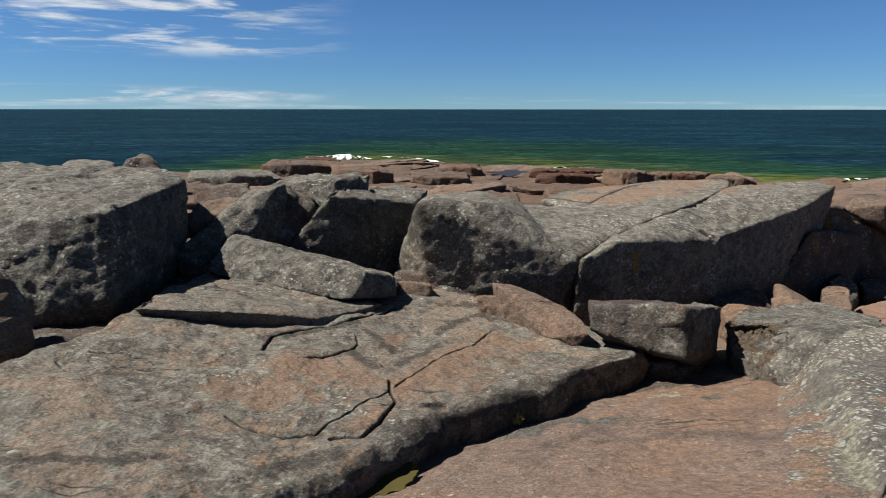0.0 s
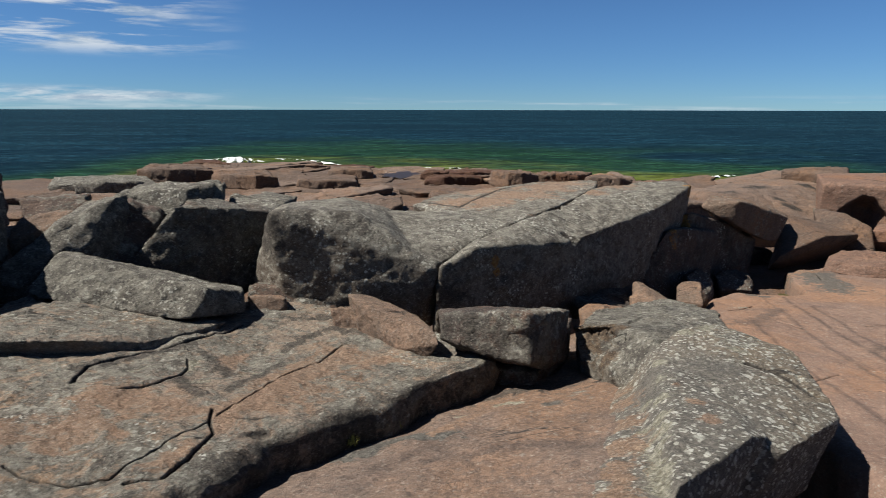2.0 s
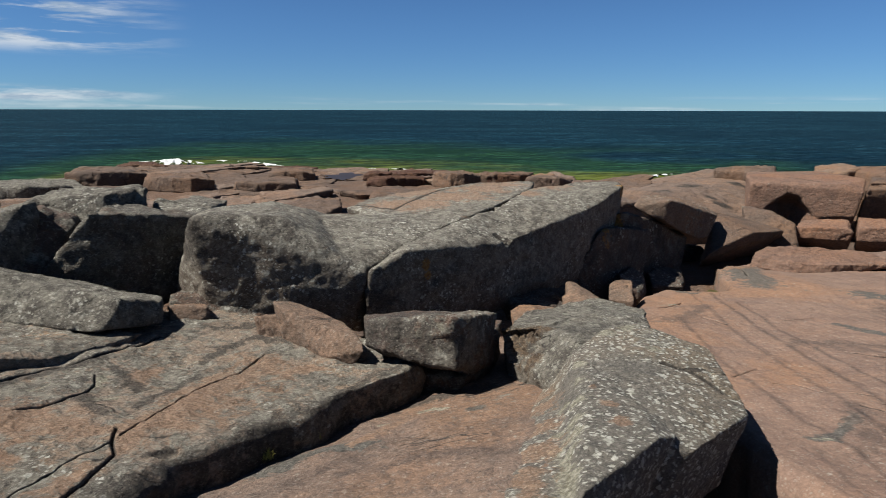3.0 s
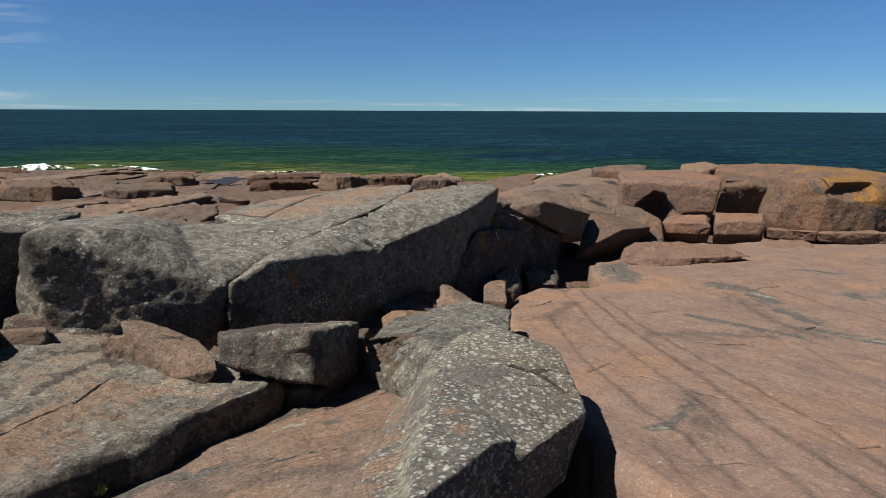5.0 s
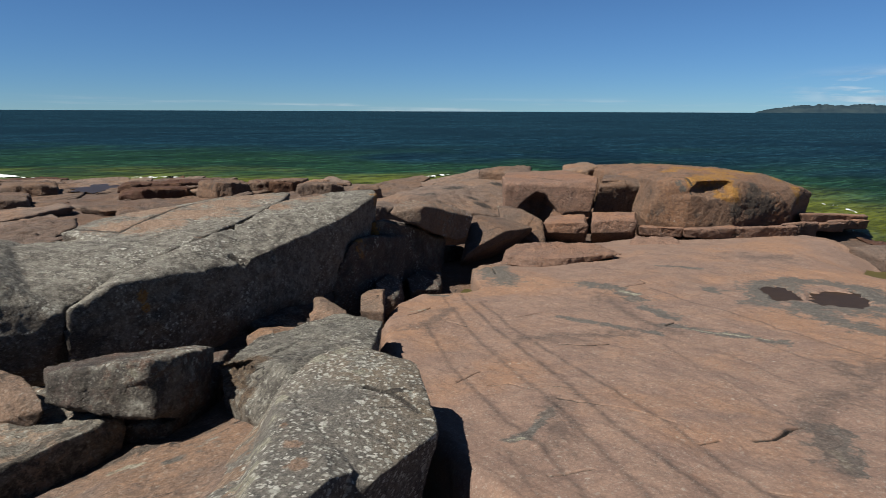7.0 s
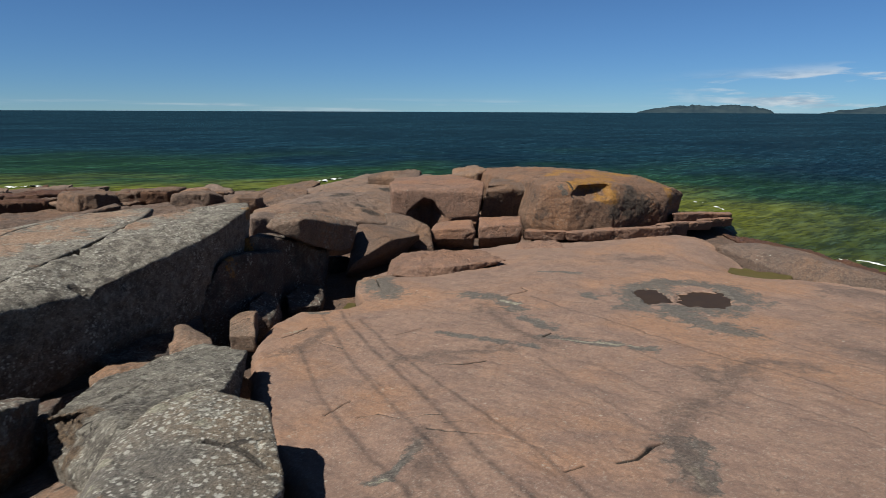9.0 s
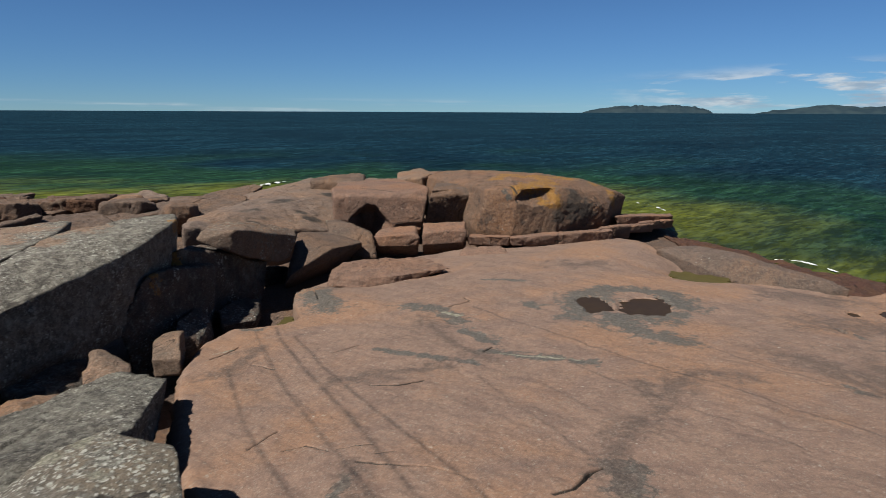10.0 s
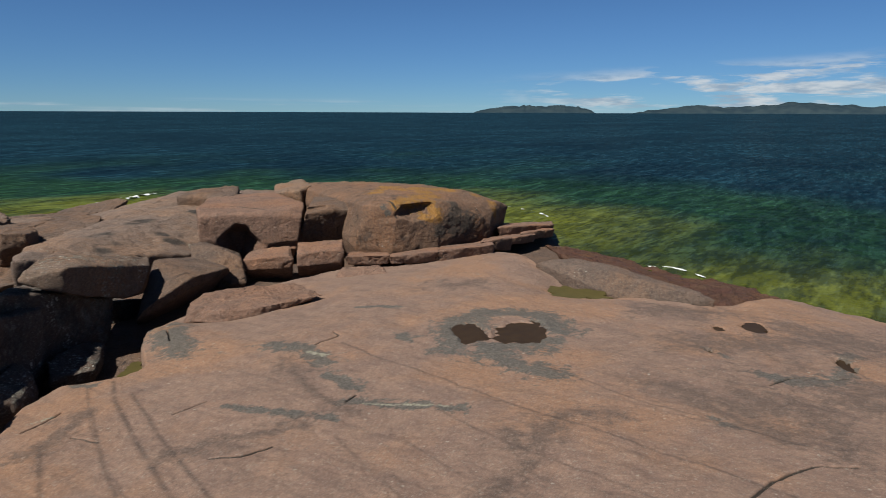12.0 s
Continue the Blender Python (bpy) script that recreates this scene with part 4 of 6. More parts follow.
rain_pool(3.3, 30.6, 0.62, 0.9, 1.6, 0, "still pool among the ledges mirroring the sky", pool_brown, 6)
rain_pool(9.25, 11.45, -0.06, 0.36, 0.22, 40, "olive pool in the corner of the slab", pool_olive, 7)

build_hill("hill", (56.4, 66.9), [8, 30, 44, 50, 44, 50, 46, 12], "low wooded island on the horizon")
build_hill("hill", (69.8, 96.0), [6, 28, 54, 40, 48, 70, 60, 46, 40, 50, 44, 30], "long wooded headland on the horizon")


# ---- boulders and blocks ----
rock("rock", [(-8.0, 3.0, 1.62), (-3.6, 2.6, 1.50), (-2.7, 4.5, 1.48), (-2.6, 6.5, 1.46), (-2.5, 8.8, 1.50), (-4.5, 10.0, 1.55), (-8.5, 9.5, 1.60)], "dark sunken bedrock under the huge boulder", stone_dark, voxel=0.05, relief=0.05, foot=-0.5, shrink=1.05)
rock("boulder", [(-4.31, 6.15, 2.42), (-3.78, 6.20, 2.54), (-3.56, 6.28, 2.59), (-3.30, 6.34, 2.61), (-3.42, 7.65, 2.68), (-3.31, 8.26, 2.46), (-3.33, 8.35, 2.70), (-3.85, 9.00, 2.80), (-4.22, 5.82, 1.56), (-3.78, 5.98, 1.64), (-3.30, 6.08, 1.76), (-3.24, 6.75, 1.75), (-3.25, 7.40, 2.00), (-5.90, 9.29, 2.83), (-6.70, 8.08, 2.87), (-6.30, 6.40, 2.50)], "huge grey lichen-covered granite boulder on the slab", stone_grey, voxel=0.035, relief=0.045, foot=1.42, shrink=0.84, rounding=0, category='boulder', chip=0.6,
     paint=[('crust', (-4.1, 6.1, 2.45, 0.16), (-3.8, 6.15, 2.48, 0.14), (-3.5, 6.25, 2.52, 0.12), (-4.3, 5.9, 2.2, 0.16), (-4.0, 6.0, 2.3, 0.12))])
rock("boulder", [(-3.77, 4.92, 2.34), (-3.61, 5.04, 2.37), (-3.44, 5.16, 1.96), (-3.33, 4.87, 1.85), (-3.42, 4.68, 1.85), (-3.59, 4.56, 1.89), (-4.14, 5.39, 2.22), (-3.83, 5.62, 1.95)], "brownish granite block wedged under the huge boulder", stone_mixed, voxel=0.04, relief=0.04, foot=1.65, category='boulder')
rock("rock", [(-2.88, 7.46, 1.71), (-2.66, 7.86, 2.04), (-2.78, 7.40, 1.66), (-2.01, 7.23, 1.54), (-1.45, 7.05, 1.50), (-1.03, 6.92, 1.49), (-0.55, 7.48, 1.37), (-0.59, 7.68, 1.58), (-0.87, 7.15, 1.78), (-2.11, 7.72, 1.96), (-2.77, 8.46, 1.95), (-0.71, 8.27, 1.46), (-1.36, 8.09, 1.46)], "long speckled granite plank lying on the slab", stone_grey, voxel=0.03, relief=0.03)
rock("rock", [(-0.58, 7.88, 1.44), (-0.15, 7.90, 1.41), (-0.12, 7.90, 1.35), (-0.24, 7.80, 1.17), (-0.56, 7.78, 1.19), (-0.56, 8.28, 1.35), (-0.20, 8.30, 1.34)], "small brown granite block beside the long plank", stone_pink, voxel=0.025, relief=0.02, foot=1.1)
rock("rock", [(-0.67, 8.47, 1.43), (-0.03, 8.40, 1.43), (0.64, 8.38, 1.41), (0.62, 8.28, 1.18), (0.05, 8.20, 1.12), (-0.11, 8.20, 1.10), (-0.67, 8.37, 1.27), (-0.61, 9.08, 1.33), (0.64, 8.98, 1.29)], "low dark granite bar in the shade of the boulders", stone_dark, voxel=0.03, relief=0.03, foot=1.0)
rock("rock", [(0.41, 7.39, 1.39), (0.69, 7.47, 1.39), (0.84, 7.35, 1.27), (0.81, 7.25, 1.14), (0.44, 7.29, 1.17), (0.54, 7.78, 1.31), (0.83, 7.76, 1.23)], "small round pink granite stone", stone_pink, voxel=0.022, relief=0.025, foot=1.1)
rock("rock", [(0.60, 7.78, 1.47), (0.84, 7.55, 1.51), (1.38, 6.96, 1.43), (1.52, 6.42, 1.40), (1.53, 6.32, 1.31), (1.54, 6.59, 1.16), (1.11, 6.61, 1.16), (0.86, 7.13, 1.17), (0.72, 7.16, 1.47), (0.64, 7.27, 1.57)], "flat tilted pinkish granite slab", stone_pink, voxel=0.022, relief=0.02, foot=1.1, shrink=0.8)
rock("rock", [(1.55, 6.58, 1.60), (1.60, 6.42, 1.58), (2.33, 5.96, 1.72), (2.60, 6.10, 1.66), (3.00, 6.62, 1.50), (3.12, 7.08, 1.33), (2.92, 6.42, 1.02), (2.34, 5.83, 1.24), (1.96, 6.10, 1.26), (1.54, 6.38, 1.35), (1.70, 7.00, 1.50), (2.94, 7.10, 1.40), (2.60, 6.20, 1.02), (1.90, 6.40, 1.15), (1.77, 6.88, 1.05), (2.90, 7.0, 1.0)], "angular dark granite chunk with a pale chipped front", stone_dark, voxel=0.02, relief=0.022, rounding=0, chip=0.9,
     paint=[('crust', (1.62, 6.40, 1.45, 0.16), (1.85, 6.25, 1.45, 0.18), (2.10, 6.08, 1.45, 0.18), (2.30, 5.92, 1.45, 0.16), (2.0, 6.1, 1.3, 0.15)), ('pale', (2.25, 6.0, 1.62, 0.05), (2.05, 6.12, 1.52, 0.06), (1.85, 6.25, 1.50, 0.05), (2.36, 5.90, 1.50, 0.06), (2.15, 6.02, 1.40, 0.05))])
rock("boulder", [(-1.60, 8.76, 2.42), (-1.49, 9.18, 2.46), (-1.01, 9.14, 2.35), (-0.42, 9.79, 2.16), (-0.48, 9.59, 1.82), (-0.79, 9.27, 1.22), (-1.78, 8.77, 1.51), (-2.18, 8.73, 1.68), (-1.34, 9.81, 2.38), (-0.48, 9.99, 2.19)], "grey granite boulder with a dark blackened front", stone_front, voxel=0.035, relief=0.04, foot=1.1, category='boulder')
rock("boulder", [(-2.66, 9.85, 2.47), (-2.53, 10.29, 2.55), (-1.63, 9.87, 2.54), (-1.18, 10.23, 2.59), (-1.15, 10.03, 2.26), (-1.79, 9.63, 2.16), (-2.58, 11.10, 2.48), (-1.41, 11.11, 2.50)], "grey granite block standing behind the others", stone_grey, voxel=0.045, relief=0.05, foot=1.1, category='boulder')
rock("rock", [(-2.90, 8.41, 2.26), (-2.29, 8.91, 2.57), (-2.22, 9.13, 2.55), (-2.23, 8.93, 2.38), (-2.53, 8.32, 1.98), (-2.80, 8.13, 1.99), (-3.26, 7.96, 1.86), (-3.35, 7.81, 1.79), (-3.04, 7.72, 1.70), (-2.96, 9.45, 2.35), (-2.62, 9.44, 2.48)], "slanting granite fin with a pale sunlit side", stone_grey, voxel=0.035, relief=0.03, foot=1.2)
rock("rock", [(-2.29, 9.22, 2.46), (-1.97, 9.29, 2.38), (-1.82, 9.22, 2.26), (-2.12, 8.75, 1.68), (-2.73, 8.58, 1.87), (-2.48, 8.86, 2.15), (-2.40, 9.91, 2.40), (-2.03, 10.00, 2.24)], "dark shaded granite block behind the fin", stone_dark, voxel=0.04, relief=0.04, foot=1.1)
rock("rock", [(-3.65, 9.31, 2.48), (-2.89, 9.57, 2.48), (-2.84, 9.38, 2.32), (-3.10, 9.09, 2.26), (-3.52, 9.04, 2.30), (-3.94, 10.27, 2.42), (-3.20, 10.53, 2.41)], "flat dark granite block behind the huge boulder", stone_dark, voxel=0.045, relief=0.04, foot=1.3)
rock("rock", [(-3.44, 8.53, 2.17), (-3.45, 8.85, 2.35), (-2.85, 8.96, 2.38), (-2.95, 8.61, 2.21), (-3.33, 8.36, 2.05), (-3.39, 8.34, 2.10), (-3.48, 9.37, 2.32), (-3.07, 9.52, 2.32)], "tilted brown granite block between two boulders", stone_mixed, voxel=0.04, relief=0.04, foot=1.2)
rock("rock", [(-2.89, 5.66, 1.80), (-2.56, 5.75, 1.76), (-2.16, 5.98, 1.70), (-1.80, 6.02, 1.64), (-1.52, 6.21, 1.55), (-1.30, 6.30, 1.49), (-0.91, 6.83, 1.41), (-0.70, 7.15, 1.38), (-1.47, 7.26, 1.50), (-2.23, 7.30, 1.62), (-2.65, 7.19, 1.70), (-2.95, 6.60, 1.74), (-2.84, 5.80, 1.60), (-1.85, 6.15, 1.42), (-1.27, 6.30, 1.33), (-0.91, 6.90, 1.27), (-2.65, 7.19, 1.50)], "thin sheet of granite peeling off the slab", stone_fore, voxel=0.02, relief=0.018, rounding=0, category='rock', chip=0.8)
FRONT_FACE = [(-0.33, 8.28, 2.38), (-0.42, 8.52, 2.10), (-0.55, 8.86, 1.80), (-0.68, 9.07, 1.33), (-0.13, 8.30, 2.42), (0.24, 8.42, 2.35), (0.30, 8.95, 1.40), (0.72, 8.47, 2.34), (1.07, 8.33, 2.14), (1.23, 8.22, 1.97), (1.76, 8.06, 1.62), (1.72, 8.45, 1.10), (1.65, 8.70, 1.01), (0.40, 9.59, 0.79), (-0.39, 9.59, 0.93), (-0.20, 9.60, 2.36), (0.59, 10.18, 2.33), (1.30, 10.40, 2.08)]
SADDLE = [(1.60, 8.02, 1.66), (1.23, 8.30, 1.88), (1.85, 8.30, 1.66), (1.96, 8.45, 1.72), (2.45, 8.90, 1.85), (3.25, 9.80, 1.94), (2.14, 11.44, 1.88), (1.41, 10.91, 1.98), (0.90, 9.90, 2.12), (3.00, 10.80, 1.98), (1.20, 11.20, 1.60)]
PINK_BACK = [(2.14, 11.30, 1.86), (1.77, 11.67, 1.97), (2.44, 12.77, 2.01), (3.60, 12.91, 2.13), (4.88, 13.97, 2.07), (6.19, 13.88, 2.09), (5.55, 12.42, 2.12), (4.20, 10.65, 2.06), (3.31, 9.85, 1.95), (2.60, 10.60, 1.95)]
rock("boulder", FRONT_FACE, "great grey granite boulder, front darkened by crust and painted shade, running into a pinkish back", stone_whale, extra=[SADDLE, PINK_BACK], voxel=0.035, relief=0.024, foot=0.8, shrink=0.8, category='boulder', rounding=1, chip=0.5,
     grooves=[([(1.90, 11.90), (2.60, 11.20), (3.60, 12.60), (5.10, 13.80)], 0.03, 0.03)],
     # dark blobs on the face: black lichen, and the front's shade painted in
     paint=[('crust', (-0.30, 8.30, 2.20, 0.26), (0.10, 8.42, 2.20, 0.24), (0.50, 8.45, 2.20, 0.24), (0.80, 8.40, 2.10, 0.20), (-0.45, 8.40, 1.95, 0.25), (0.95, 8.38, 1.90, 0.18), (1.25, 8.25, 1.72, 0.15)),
            ('rust', (0.02, 8.42, 2.02, 0.12), (0.05, 8.45, 1.85, 0.10)),
            ('warm', (3.1, 11.4, 1.99, 0.6), (3.9, 11.9, 2.05, 0.7), (4.6, 12.7, 2.1, 0.7), (2.6, 11.6, 1.95, 0.5), (5.2, 13.3, 2.1, 0.7), (3.2, 12.6, 2.05, 0.6))])

WHALE_HEAD = [(1.76, 8.02, 1.70), (2.20, 8.10, 1.90), (2.97, 8.67, 1.90), (3.45, 8.90, 1.83), (3.84, 9.08, 1.74), (1.74, 8.12, 1.30), (1.90, 8.22, 1.06), (2.70, 8.52, 1.00), (3.75, 9.05, 0.90), (2.45, 8.70, 1.94), (3.28, 9.68, 1.98), (4.10, 10.40, 2.06), (4.30, 9.90, 1.86)]
WHALE_BODY = [(3.84, 9.10, 1.72), (4.20, 9.36, 1.78), (4.75, 9.80, 1.82), (5.30, 10.21, 1.83), (5.95, 10.72, 1.92), (6.52, 11.20, 1.99), (7.05, 11.75, 2.09), (7.55, 12.30, 2.16), (3.80, 9.05, 0.90), (5.02, 9.95, 0.92), (5.74, 10.58, 1.04), (6.48, 11.30, 1.41), (7.05, 11.90, 1.72), (4.20, 10.55, 2.07), (5.55, 12.42, 2.11), (7.16, 13.18, 2.15), (7.90, 13.22, 2.13)]
rock("boulder", WHALE_HEAD, "long whale-backed granite boulder with a shaded undercut front", stone_whale, extra=[WHALE_BODY], voxel=0.035, relief=0.03, foot=0.6, shrink=0.97, category='boulder', lean=(-0.06, 0.12), chip=0.4,
     grooves=[([(5.99, 12.10), (5.70, 11.46), (4.72, 9.94), (4.10, 9.50)], 0.02, 0.012)],
     dents=[(4.02, 9.24, 1.80, 0.16, 0.07), (3.90, 9.30, 1.80, 0.12, 0.05)],
     paint=[('rust', (2.55, 8.33, 1.66, 0.10), (2.58, 8.38, 1.50, 0.08), (7.5, 12.25, 2.10, 0.16)), ('warm', (6.0, 12.6, 2.12, 0.5), (5.2, 11.9, 2.1, 0.4)),
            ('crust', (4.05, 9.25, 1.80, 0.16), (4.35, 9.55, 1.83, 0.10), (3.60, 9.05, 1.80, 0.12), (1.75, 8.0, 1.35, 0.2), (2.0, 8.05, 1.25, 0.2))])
LEFT_FACET = [(3.39, 5.45, 1.50), (3.26, 4.86, 1.60), (2.80, 3.95, 1.67), (2.33, 3.03, 1.70), (2.20, 2.90, 1.55), (2.44, 3.10, 1.68), (2.74, 3.32, 1.69), (3.05, 3.47, 1.70), (3.28, 3.60, 1.61), (3.26, 4.24, 1.63), (3.29, 5.96, 0.98), (2.95, 4.95, 1.19), (2.70, 4.31, 1.30), (2.40, 3.59, 1.45), (2.45, 3.20, 0.85), (3.05, 3.70, 0.85), (3.20, 4.90, 0.80), (3.40, 5.50, 0.80)]
RIGHT_FACET = [(3.05, 3.58, 1.60), (2.95, 3.62, 0.85), (3.36, 5.40, 1.50), (3.27, 4.86, 1.585), (3.26, 4.24, 1.615), (3.30, 3.66, 1.57), (3.35, 3.52, 1.54), (3.76, 3.78, 1.50), (4.12, 4.00, 1.47), (4.25, 4.34, 1.50), (4.50, 5.00, 1.58), (4.56, 5.25, 1.52), (4.17, 5.72, 1.615), (3.75, 5.62, 1.60), (3.70, 4.70, 1.64), (3.40, 3.75, 0.85), (4.05, 4.15, 0.80), (4.45, 5.00, 0.80), (3.60, 5.60, 0.80)]
FLANK = [(2.80, 4.98, 1.18), (2.44, 4.31, 1.30), (2.08, 3.55, 1.45), (1.82, 2.98, 1.56), (3.02, 4.92, 1.33), (2.76, 4.30, 1.43), (2.47, 3.60, 1.54), (2.24, 2.98, 1.61), (3.0, 4.0, 0.9), (2.6, 3.0, 0.9), (3.30, 5.90, 1.0)]
rock("boulder", LEFT_FACET, "angular granite block thickly spotted with pale lichen", stone_lichen, extra=[RIGHT_FACET, FLANK], voxel=0.018, relief=0.012, rounding=0, category='boulder', chip=0.8,
     grooves=[([(3.86, 4.74), (4.00, 4.60), (4.06, 4.48), (4.10, 4.27)], 0.028, 0.035)], dents=[(3.30, 3.50, 1.60, 0.09, 0.02)],
     paint=[('warm', (3.21, 5.78, 1.05, 0.2), (2.95, 5.2, 1.2, 0.2), (2.83, 4.79, 1.25, 0.22), (2.59, 4.3, 1.35, 0.22), (2.39, 3.85, 1.45, 0.2), (2.2, 3.5, 1.5, 0.2), (2.05, 3.15, 1.55, 0.2), (3.31, 5.93, 1.03, 0.16), (2.95, 3.75, 1.67, 0.10), (3.02, 4.05, 1.65, 0.07), (3.05, 4.4, 1.63, 0.06)),
            ('pale', (3.20, 4.95, 1.55, 0.08), (3.06, 4.60, 1.55, 0.10), (2.88, 4.25, 1.58, 0.11), (2.73, 3.98, 1.58, 0.11), (2.60, 3.75, 1.58, 0.12), (2.50, 3.55, 1.58, 0.12), (2.40, 3.35, 1.58, 0.13), (2.32, 3.18, 1.56, 0.13), (2.85, 4.4, 1.45, 0.08), (2.65, 4.0, 1.48, 0.08), (2.5, 3.7, 1.5, 0.08), (4.0, 5.6, 1.61, 0.12), (3.75, 5.55, 1.6, 0.12), (3.95, 5.0, 1.62, 0.1))])
# added filler: dark stone that keeps the gap under the chunk dark
rock("rock", [(1.95, 6.45, 1.02), (2.45, 6.12, 0.98), (2.95, 6.55, 1.00), (3.15, 7.10, 1.16), (3.35, 7.45, 1.15), (2.60, 7.60, 1.10), (2.00, 7.00, 1.05)], "added dark filler rock in the shaded gap under the angular chunk", stone_dark, voxel=0.03, relief=0.04, foot=0.5)
rock("boulder", [(3.15, 6.67, 1.25), (3.33, 7.07, 1.25), (3.73, 7.65, 1.15), (5.17, 8.50, 1.00), (5.48, 7.76, 1.05), (4.52, 6.02, 1.42), (3.44, 5.50, 1.52), (3.41, 5.82, 1.53), (3.15, 5.27, 1.20), (3.11, 5.71, 0.95), (3.00, 6.28, 1.19), (3.11, 6.63, 1.00), (3.05, 6.62, 1.33), (3.62, 6.19, 1.42)], "granite lobe with a rough broken brown hollow in its side", stone_grey, voxel=0.022, relief=0.025, foot=0.6, category='boulder', rounding=0, chip=0.9,
     cuts=[[(3.10, 6.62, 1.29), (3.42, 6.25, 1.42), (3.36, 5.92, 1.45), (3.24, 6.15, 1.10), (2.6, 6.2, 1.5), (2.6, 5.8, 1.2), (2.6, 6.6, 1.1)]],
     paint=[('brown', (3.14, 6.34, 1.3, 0.2), (3.3, 6.35, 1.35, 0.16), (3.35, 6.1, 1.38, 0.16), (3.24, 6.04, 1.25, 0.16), (3.05, 6.06, 1.2, 0.16), (3.15, 5.8, 1.2, 0.14), (3.2, 6.5, 1.25, 0.14))])
rock("rock", [(3.73, 8.26, 0.99), (3.92, 8.29, 1.03), (4.39, 8.21, 0.96), (4.17, 7.87, 0.97), (3.68, 7.95, 0.92), (4.02, 8.68, 0.93), (4.52, 8.59, 0.88)], "pale pink granite stone in the gap", stone_pink, voxel=0.03, relief=0.03, foot=0.5)
rock("rock", [(5.12, 9.53, 0.96), (5.10, 9.32, 0.97), (5.50, 9.12, 0.81), (5.36, 8.75, 0.75), (4.87, 8.98, 0.72), (4.95, 9.28, 0.81), (5.31, 9.77, 0.88)], "pointed pink granite stone", stone_pink, voxel=0.03, relief=0.025, foot=0.4)
rock("rock", [(6.09, 9.94, 0.77), (6.43, 9.75, 0.82), (6.28, 9.38, 0.59), (5.90, 9.59, 0.61), (6.43, 10.33, 0.70), (6.67, 10.20, 0.72)], "blocky pale granite stub standing in the gap", stone_pink, voxel=0.03, relief=0.02, foot=0.3)
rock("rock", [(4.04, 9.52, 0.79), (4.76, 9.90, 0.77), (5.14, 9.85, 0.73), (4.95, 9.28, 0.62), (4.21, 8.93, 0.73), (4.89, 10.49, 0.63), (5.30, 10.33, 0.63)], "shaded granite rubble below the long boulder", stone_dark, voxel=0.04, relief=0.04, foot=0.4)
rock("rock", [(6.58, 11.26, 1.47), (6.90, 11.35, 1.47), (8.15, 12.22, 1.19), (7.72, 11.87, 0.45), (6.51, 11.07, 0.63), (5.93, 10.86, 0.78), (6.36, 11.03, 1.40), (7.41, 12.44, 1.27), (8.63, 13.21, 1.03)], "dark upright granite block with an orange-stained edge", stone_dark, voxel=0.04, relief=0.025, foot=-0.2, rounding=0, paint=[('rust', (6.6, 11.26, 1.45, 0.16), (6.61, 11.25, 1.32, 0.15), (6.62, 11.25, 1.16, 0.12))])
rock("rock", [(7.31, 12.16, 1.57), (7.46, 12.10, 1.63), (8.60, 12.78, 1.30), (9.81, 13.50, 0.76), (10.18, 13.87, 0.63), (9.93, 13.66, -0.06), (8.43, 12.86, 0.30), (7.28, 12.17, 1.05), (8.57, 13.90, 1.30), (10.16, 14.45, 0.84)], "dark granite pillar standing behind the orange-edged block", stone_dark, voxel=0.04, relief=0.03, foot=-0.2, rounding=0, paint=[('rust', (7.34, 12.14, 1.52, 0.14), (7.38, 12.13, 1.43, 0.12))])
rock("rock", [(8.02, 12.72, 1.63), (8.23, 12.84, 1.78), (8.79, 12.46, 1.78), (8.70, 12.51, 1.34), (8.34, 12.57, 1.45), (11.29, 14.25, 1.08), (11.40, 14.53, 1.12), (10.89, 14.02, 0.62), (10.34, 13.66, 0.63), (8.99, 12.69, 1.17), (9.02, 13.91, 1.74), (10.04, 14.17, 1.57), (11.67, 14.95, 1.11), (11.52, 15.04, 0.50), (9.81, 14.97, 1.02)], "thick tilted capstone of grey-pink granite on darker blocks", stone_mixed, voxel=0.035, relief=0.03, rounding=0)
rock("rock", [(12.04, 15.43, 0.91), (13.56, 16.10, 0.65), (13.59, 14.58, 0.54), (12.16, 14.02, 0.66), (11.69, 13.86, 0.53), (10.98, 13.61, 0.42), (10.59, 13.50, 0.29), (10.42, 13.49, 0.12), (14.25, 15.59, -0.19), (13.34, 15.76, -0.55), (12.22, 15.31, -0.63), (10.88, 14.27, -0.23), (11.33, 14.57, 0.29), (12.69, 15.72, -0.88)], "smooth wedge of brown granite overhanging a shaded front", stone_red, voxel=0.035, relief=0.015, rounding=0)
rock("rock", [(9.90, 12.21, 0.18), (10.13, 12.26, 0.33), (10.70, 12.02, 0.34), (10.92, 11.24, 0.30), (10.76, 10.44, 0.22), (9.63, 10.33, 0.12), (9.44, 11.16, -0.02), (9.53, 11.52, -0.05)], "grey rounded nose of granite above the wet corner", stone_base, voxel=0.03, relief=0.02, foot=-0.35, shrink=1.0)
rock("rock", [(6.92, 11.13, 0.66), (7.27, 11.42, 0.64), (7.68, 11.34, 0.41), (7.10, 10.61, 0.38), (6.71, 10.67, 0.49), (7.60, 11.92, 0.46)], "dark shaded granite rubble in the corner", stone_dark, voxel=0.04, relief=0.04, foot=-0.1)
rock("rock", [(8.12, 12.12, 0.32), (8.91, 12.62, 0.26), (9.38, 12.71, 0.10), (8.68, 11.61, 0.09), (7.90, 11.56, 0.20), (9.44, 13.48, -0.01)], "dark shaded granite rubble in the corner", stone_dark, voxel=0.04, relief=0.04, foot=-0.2)
